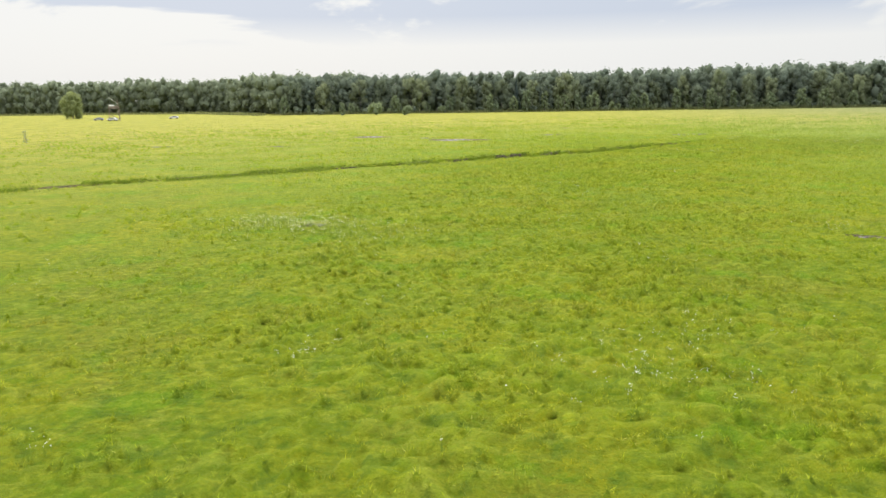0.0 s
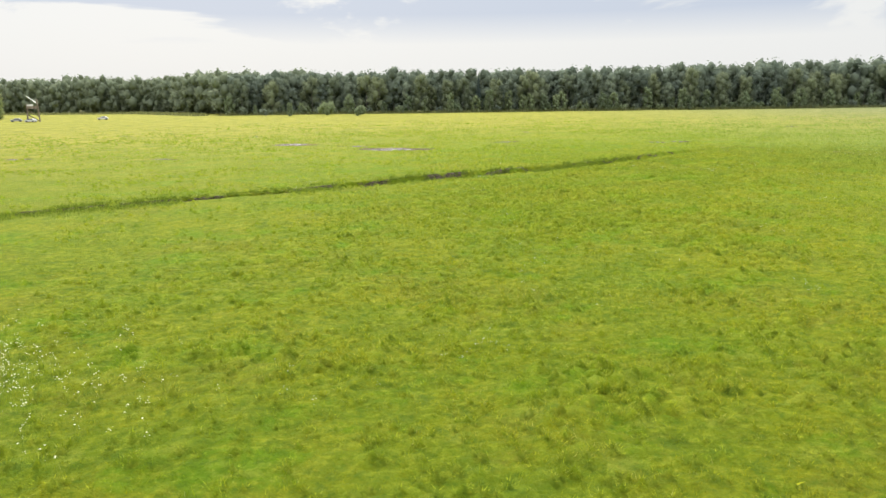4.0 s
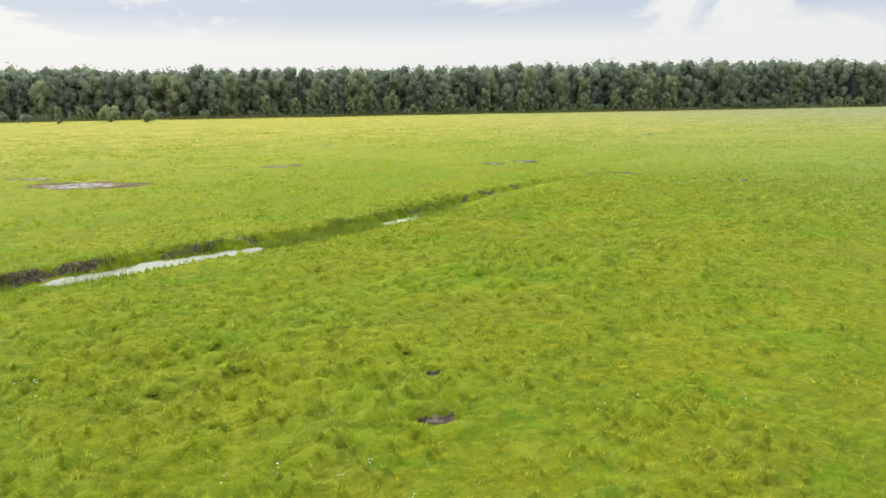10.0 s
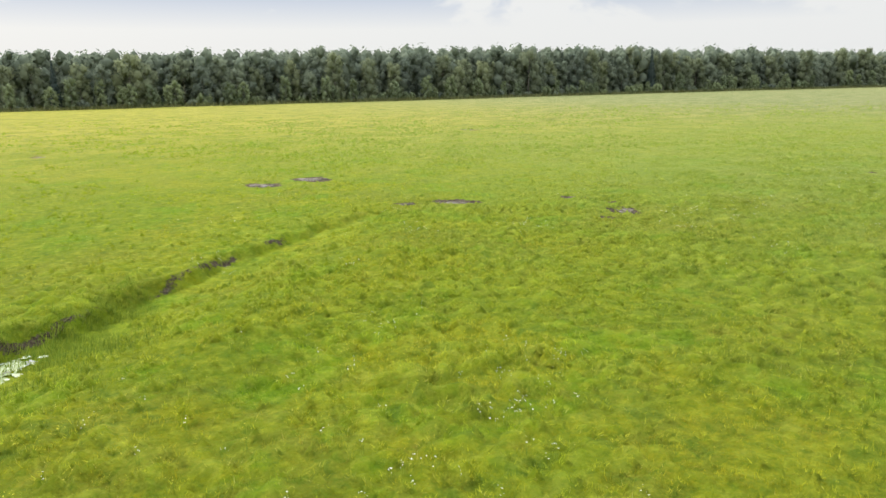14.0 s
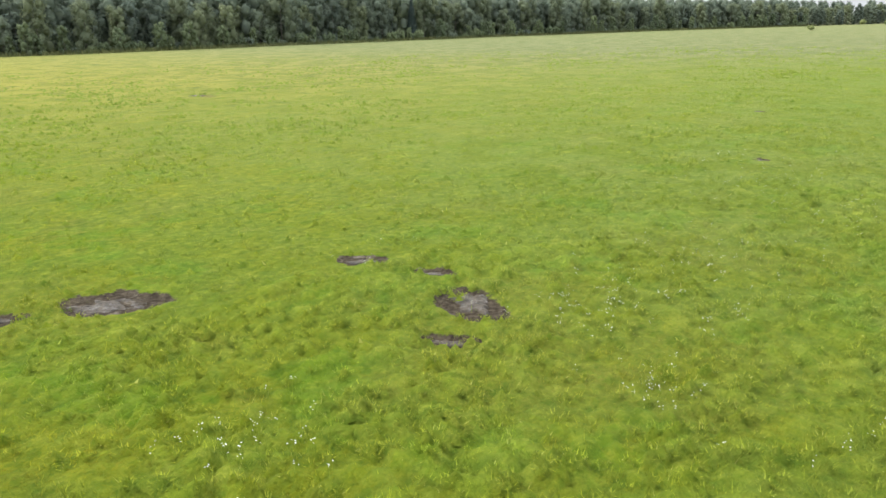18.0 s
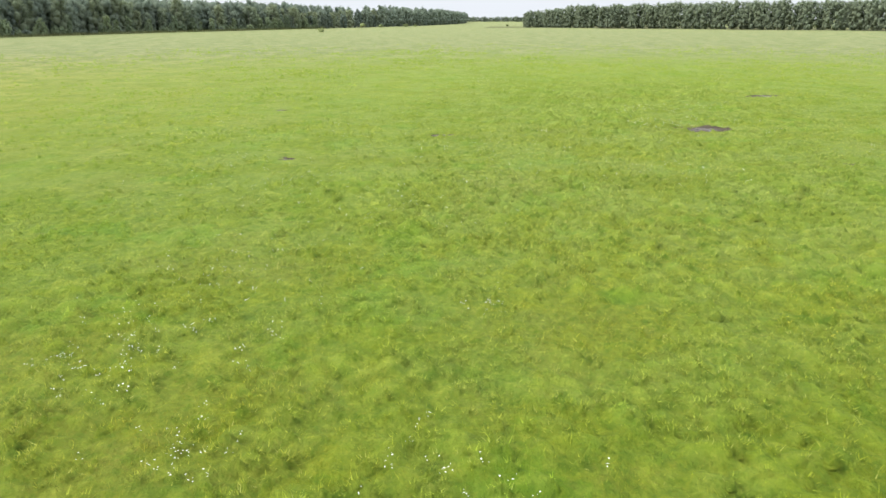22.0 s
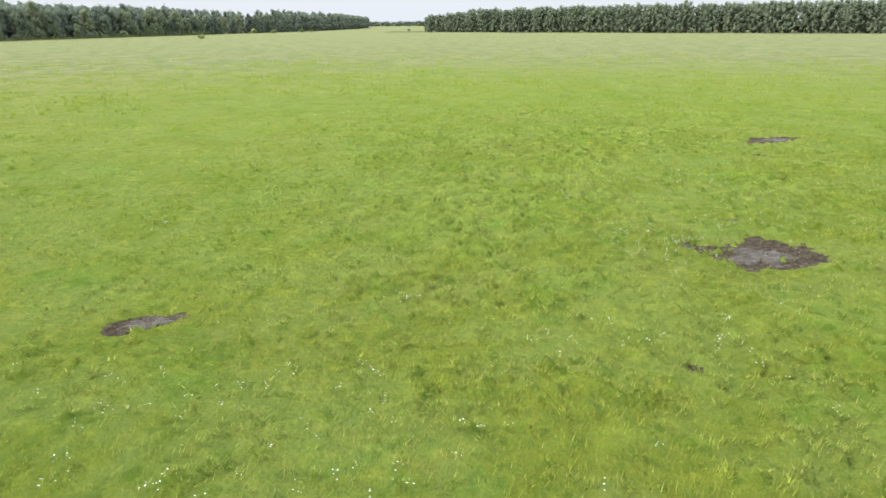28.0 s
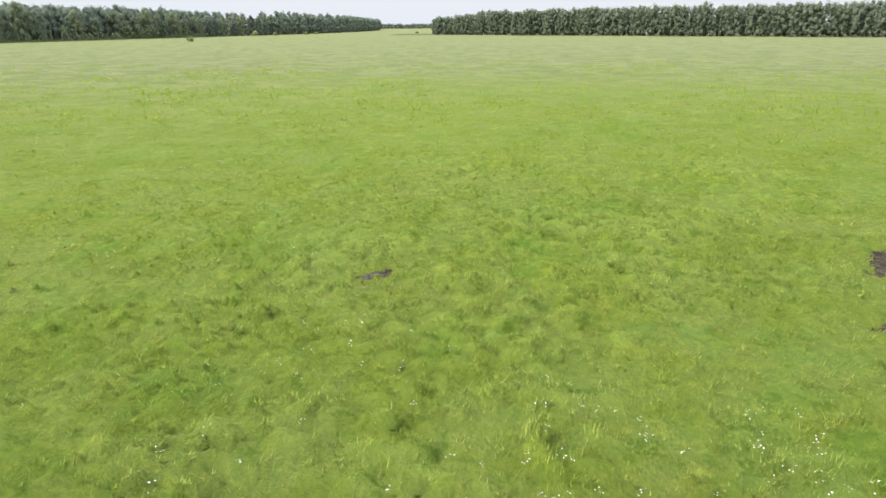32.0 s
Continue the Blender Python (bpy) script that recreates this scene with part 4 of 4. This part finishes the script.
r = np.random.default_rng(11)
protos = [make_tree("birch_tree", "tall", 21, 1500, 0.43, LEAF_BIRCH, "tall leafy birch tree at the forest edge", "tree", 1),
          make_tree("birch_tree", "tall", 23, 1500, 0.43, LEAF_BIRCH, "tall leafy birch tree at the forest edge", "tree", 2),
          make_tree("alder_tree", "round", 18, 1500, 0.46, LEAF_ALDER, "dense dark green alder at the forest edge", "tree", 3),
          make_tree("alder_tree", "tall", 20, 1500, 0.43, LEAF_ALDER, "dense dark green alder at the forest edge", "tree", 4),
          make_tree("aspen_tree", "round", 22, 1500, 0.46, LEAF_BIRCH, "broad leafy aspen at the forest edge", "tree", 5),
          make_tree("spruce_tree", "spruce", 22, 1200, 0.42, LEAF_SPRUCE, "dark narrow spruce at the forest edge", "tree", 6)]
spots = along_line(EDGE, 7.2, r)
used = set()
for i, (x, y, a, b) in enumerate(spots):
    k = int(r.choice(6, p=[0.16, 0.12, 0.28, 0.14, 0.26, 0.04]))
    back = r.uniform(0, 9)
    x, y = x + a * back, y + b * back
    turn, s, sz = r.uniform(0, 6.28), r.uniform(0.66, 1.02) * canopy(x), r.uniform(0.94, 1.06)
    if k not in used:
        used.add(k)
        put(protos[k], x, y, turn, s, sz)
    else:
        ob = copy_thing(protos[k], Matrix())
        put(ob, x, y, turn, s, sz)
for k in range(6):
    if k not in used:
        put(protos[k], 20 + 30 * k, 412, 0, 1)

# willow bushes and young growth at the foot of the trees
bushes = [make_tree("young_alder", "round", 8.0, 420, 0.28, LEAF_WILLOW, "pale rounded young alder before the forest edge", "tree", 24, "young trees of the forest edge", 0.08),
          make_tree("willow_bush", "bush", 4.2, 340, 0.26, LEAF_WILLOW, "rounded grey-green willow bush at the forest edge", "bush", 21, "bushes of the forest edge", 0.06),
          make_tree("willow_bush", "bush", 3.0, 300, 0.22, LEAF_ALDER, "low dark bush at the forest edge", "bush", 22, "bushes of the forest edge", 0.05),
          make_tree("young_birch", "tall", 8.5, 420, 0.26, LEAF_WILLOW, "slim young birch before the forest edge", "tree", 23, "young trees of the forest edge", 0.07)]
first = [True] * 4
for x, y, a, b in along_line(EDGE[:9], 4.4, r, 0.8):
    k = int(r.choice(4, p=[0.24, 0.28, 0.26, 0.22]))
    fwd = r.uniform(1, 6)
    x, y, turn, s = x - a * fwd, y - b * fwd, r.uniform(0, 6.28), r.uniform(0.6, 1.45)
    ob = bushes[k] if first[k] else copy_thing(bushes[k], Matrix())
    first[k] = False
    put(ob, x, y, turn, s)
for x, y, k, s in [(-16, 352, 1, 1.25), (-48, 360, 3, 0.8), (-62, 372, 2, 1.3), (-33, 372, 1, 1.7)]:
    ob = copy_thing(bushes[k], Matrix())
    put(ob, x, y, x, s)


def stand(name, rows, count, leaf, mat, label, seed, h0=18.0, h1=25.0, core=0.64, share=0.62, slim=0.45, rise=None):
    """A closed stand of trees far off, as one mesh: rows of (line, step, depth)."""
    q = np.random.default_rng(seed)
    V, F, k = [], [], 0
    for line, step, depth in rows:
        for x, y, a, b in along_line(line, step, q):
            d = depth + q.uniform(-4, 4)
            h = q.uniform(h0, h1) * (1.08 if q.random() < 0.05 else 1) * (rise(x) if rise else 1.0)
            kind = "tall" if q.random() < slim else "round"
            v, f = crown_mesh(kind, h, q, count, leaf, core, share)
            V.append(v + (x + a * d, y + b * d, 0))
            F.append(f + k)
            k += len(v)
    return tagged(new(name, mesh_np(name, np.concatenate(V), np.concatenate(F), mat, True)), label, "forest", kind="stuff")


stand("forest_interior", [(EDGE[:9], 4.8, 13), (EDGE[:9], 5.2, 22), (EDGE, 6.5, 34)], 240, 0.80, LEAF_WOOD, "closed mixed forest behind the edge trees", 31, 20.5, 23.0, rise=canopy)
stand("forest_west", [(WEST, 6.0, 0), (WEST, 7.0, 12), (WEST, 7.0, 26), (WEST, 7.0, 40)], 200, 0.78, LEAF_WOOD, "dark mixed forest set farther back", 32, 21, 26)
stand("forest_east", [(EAST, 9.0, 0), (EAST, 12.0, 16)], 90, 1.3, LEAF_WOOD, "distant forest edge running towards the horizon", 33, 20, 26)
SOUTH_L = SOUTH[::-1]
stand("forest_south", [(SOUTH_L, 4.2, -4), (SOUTH_L, 7.0, -13)], 480, 0.66, LEAF_BIRCH, "even alder and birch forest across the meadow", 34, 21.8, 25.0, 0.5, 1.35, 0.6, lambda x: float(np.interp(x, [700, 800, 844], [1.0, 0.97, 0.7])))
stand("far_woods", [([(2300, -600), (2500, 200), (2500, 900)], 6.0, 0)], 14, 3.0, LEAF_WOOD, "low far woods on the horizon", 35, 14, 18, 0.9, 0.3)

# pale reeds along the forest foot
pts = along_line([(-300, 500), (-150, 470), (-90, 396)] + EDGE[:9], 0.055, r, 0.5)
rx = np.array([p_[0] - p_[2] * r.uniform(3, 11) for p_ in pts])
ry = np.array([p_[1] - p_[3] * r.uniform(3, 11) for p_ in pts])
blades("reed_belt", rx, ry, np.zeros(len(rx)), rng.uniform(0.9, 2.1, len(rx)), rng.uniform(0.15, 0.4, len(rx)), rng.uniform(0.0, 0.4, len(rx)), REED, "pale straw-green reeds along the forest foot", "reeds")

# ---------- lone trees and bushes ----------
t = make_tree("lone_tree", "wide", 14.5, 2600, 0.38, LEAF_LONE, "single rounded light green willow in the meadow", "tree", 41, "lone trees", 0.3, 6)
put(t, -187, 375, 0.5, 1.0)
t = make_tree("sapling", "tall", 2.9, 110, 0.10, LEAF_ALDER, "small thin sapling in the meadow", "tree", 42, "lone trees", 0.05, 5, 0.2)
put(t, -87.6, 154.6, 0, 1.0)
lone = make_tree("meadow_bush", "bush", 3.6, 260, 0.30, LEAF_LONE, "lone round bush far out in the meadow", "bush", 43, "bushes in the meadow", 0.07)
put(lone, 541, 262, 0, 1.0)
for x, y, s in [(806, 299, 1.5), (806, 280, 1.2), (880, 268, 1.2), (905, 262, 0.9), (961, 160, 0.9)]:
    put(copy_thing(lone, Matrix()), x, y, x, s)


# ---------- observation tower ----------
def tower(x, y, turn):
    top = tagged(new("watch_tower"), "weathered timber bird-watching tower with a pale slanted roof", "tower")
    w, deck, eave = 1.9, 5.2, 8.2
    for sx in (-1, 1):
        for sy in (-1, 1):
            bm = bmesh.new()
            beam(bm, (sx * w * 1.15, sy * w * 1.15, -0.3), (sx * w * 0.92, sy * w * 0.92, eave + sx * 0.9), 0.26)
            part("post", bm, TIMBER, top)
    for z in (1.6, 3.4):
        for sx in (-1, 1):
            bm = bmesh.new()
            beam(bm, (sx * w * 1.1, -w * 1.1, z - 1.2), (sx * w * 1.02, w * 1.02, z + 1.4), 0.16)
            part("brace", bm, TIMBER, top)
            bm = bmesh.new()
            beam(bm, (-w * 1.1, sx * w * 1.1, z + 1.4), (w * 1.02, sx * w * 1.02, z - 1.2), 0.16)
            part("brace", bm, TIMBER, top)
    bm = bmesh.new()
    for i in range(14):
        box(bm, -2.1 + i * 0.32, 0, deck, 0.29, 4.4, 0.08)
    part("deck", bm, TIMBER, top, "planked deck")
    for sx, sy, lx, ly in ((0, -1, 4.2, 0.06), (0, 1, 4.2, 0.06), (-1, 0, 0.06, 4.2), (1, 0, 0.06, 4.2)):
        bm = bmesh.new()
        for k in range(4):
            box(bm, sx * 2.1, sy * 2.1, deck + 0.25 + 0.27 * k, lx, ly, 0.20)
        part("railing", bm, TIMBER, top, "boarded railing")
    tilt = Matrix.Rotation(radians(40), 4, "Y")
    bm = bmesh.new()
    box(bm, 0.1, 0, eave + 0.55, 4.7, 4.4, 0.14, tilt, 0.03)
    part("roof", bm, ROOFING, top, "pale slanted sheet roof")
    bm = bmesh.new()
    for k in range(6):
        box(bm, -1.6 + 0.36 * k, -1.98, deck + 1.45, 0.33, 0.05, 0.75)
    part("screen", bm, ROOFING, top, "pale boarded viewing screen")
    bm = bmesh.new()
    for sx in (-0.4, 0.4):
        beam(bm, (2.2 + sx * 0.2, -2.9 + sx, 0), (2.2 + sx * 0.2, -2.2 + sx, deck + 0.2), 0.1)
    for k in range(16):
        z = 0.3 + k * 0.32
        box(bm, 2.2, -2.9 + 0.7 * z / 5.4, z, 0.1, 0.9, 0.06)
    part("ladder", bm, TIMBER, top)
    top.matrix_basis = Matrix.Translation((x, y, 0)) @ Matrix.Rotation(radians(turn), 4, "Z")


tower(-146, 330, 24)


def car(x, y, turn, paint, label):
    top = tagged(new("parked_car"), label, "car", "parked cars")
    bm = bmesh.new()
    prof = [(-2.1, 0.35), (-2.15, 0.75), (-1.95, 0.95), (-1.1, 1.0), (-0.55, 1.45), (0.9, 1.48), (1.75, 1.02), (2.1, 0.9), (2.12, 0.35)]
    rows = [[bm.verts.new((px, sy * (0.86 - 0.16 * max(0, pz - 0.95) / 0.5), pz)) for px, pz in prof] for sy in (-1, 1)]
    for k in range(len(prof)):
        k2 = (k + 1) % len(prof)
        bm.faces.new((rows[0][k], rows[0][k2], rows[1][k2], rows[1][k]))
    bm.faces.new(rows[0][::-1])
    bm.faces.new(rows[1])
    part("body", bm, paint, top)
    for sy in (-1, 1):
        bm = bmesh.new()
        vs = [bm.verts.new((px, sy * (0.875 - 0.16 * max(0, pz - 0.95) / 0.5), pz)) for px, pz in ((-0.95, 1.03), (-0.5, 1.38), (0.85, 1.40), (1.5, 1.05))]
        bm.faces.new(vs if sy < 0 else vs[::-1])
        part("side_window", bm, CAR_GLASS, top)
        for px in (-1.35, 1.35):
            bm = bmesh.new()
            bmesh.ops.create_cone(bm, cap_ends=True, segments=16, radius1=0.33, radius2=0.33, depth=0.2, matrix=Matrix.Translation((px, sy * 0.80, 0.33)) @ Matrix.Rotation(radians(90), 4, "X"))
            part("wheel", bm, RUBBER, top)
    top.matrix_basis = Matrix.Translation((x, y, 0)) @ Matrix.Rotation(radians(turn), 4, "Z")


car(-154.5, 333, 20, CAR_GREY, "grey car parked on the grass by the tower")
car(-145, 325.5, -8, CAR_WHITE, "white car parked at the foot of the tower")
car(-126, 348, 15, CAR_WHITE, "light car parked alone on the meadow track")
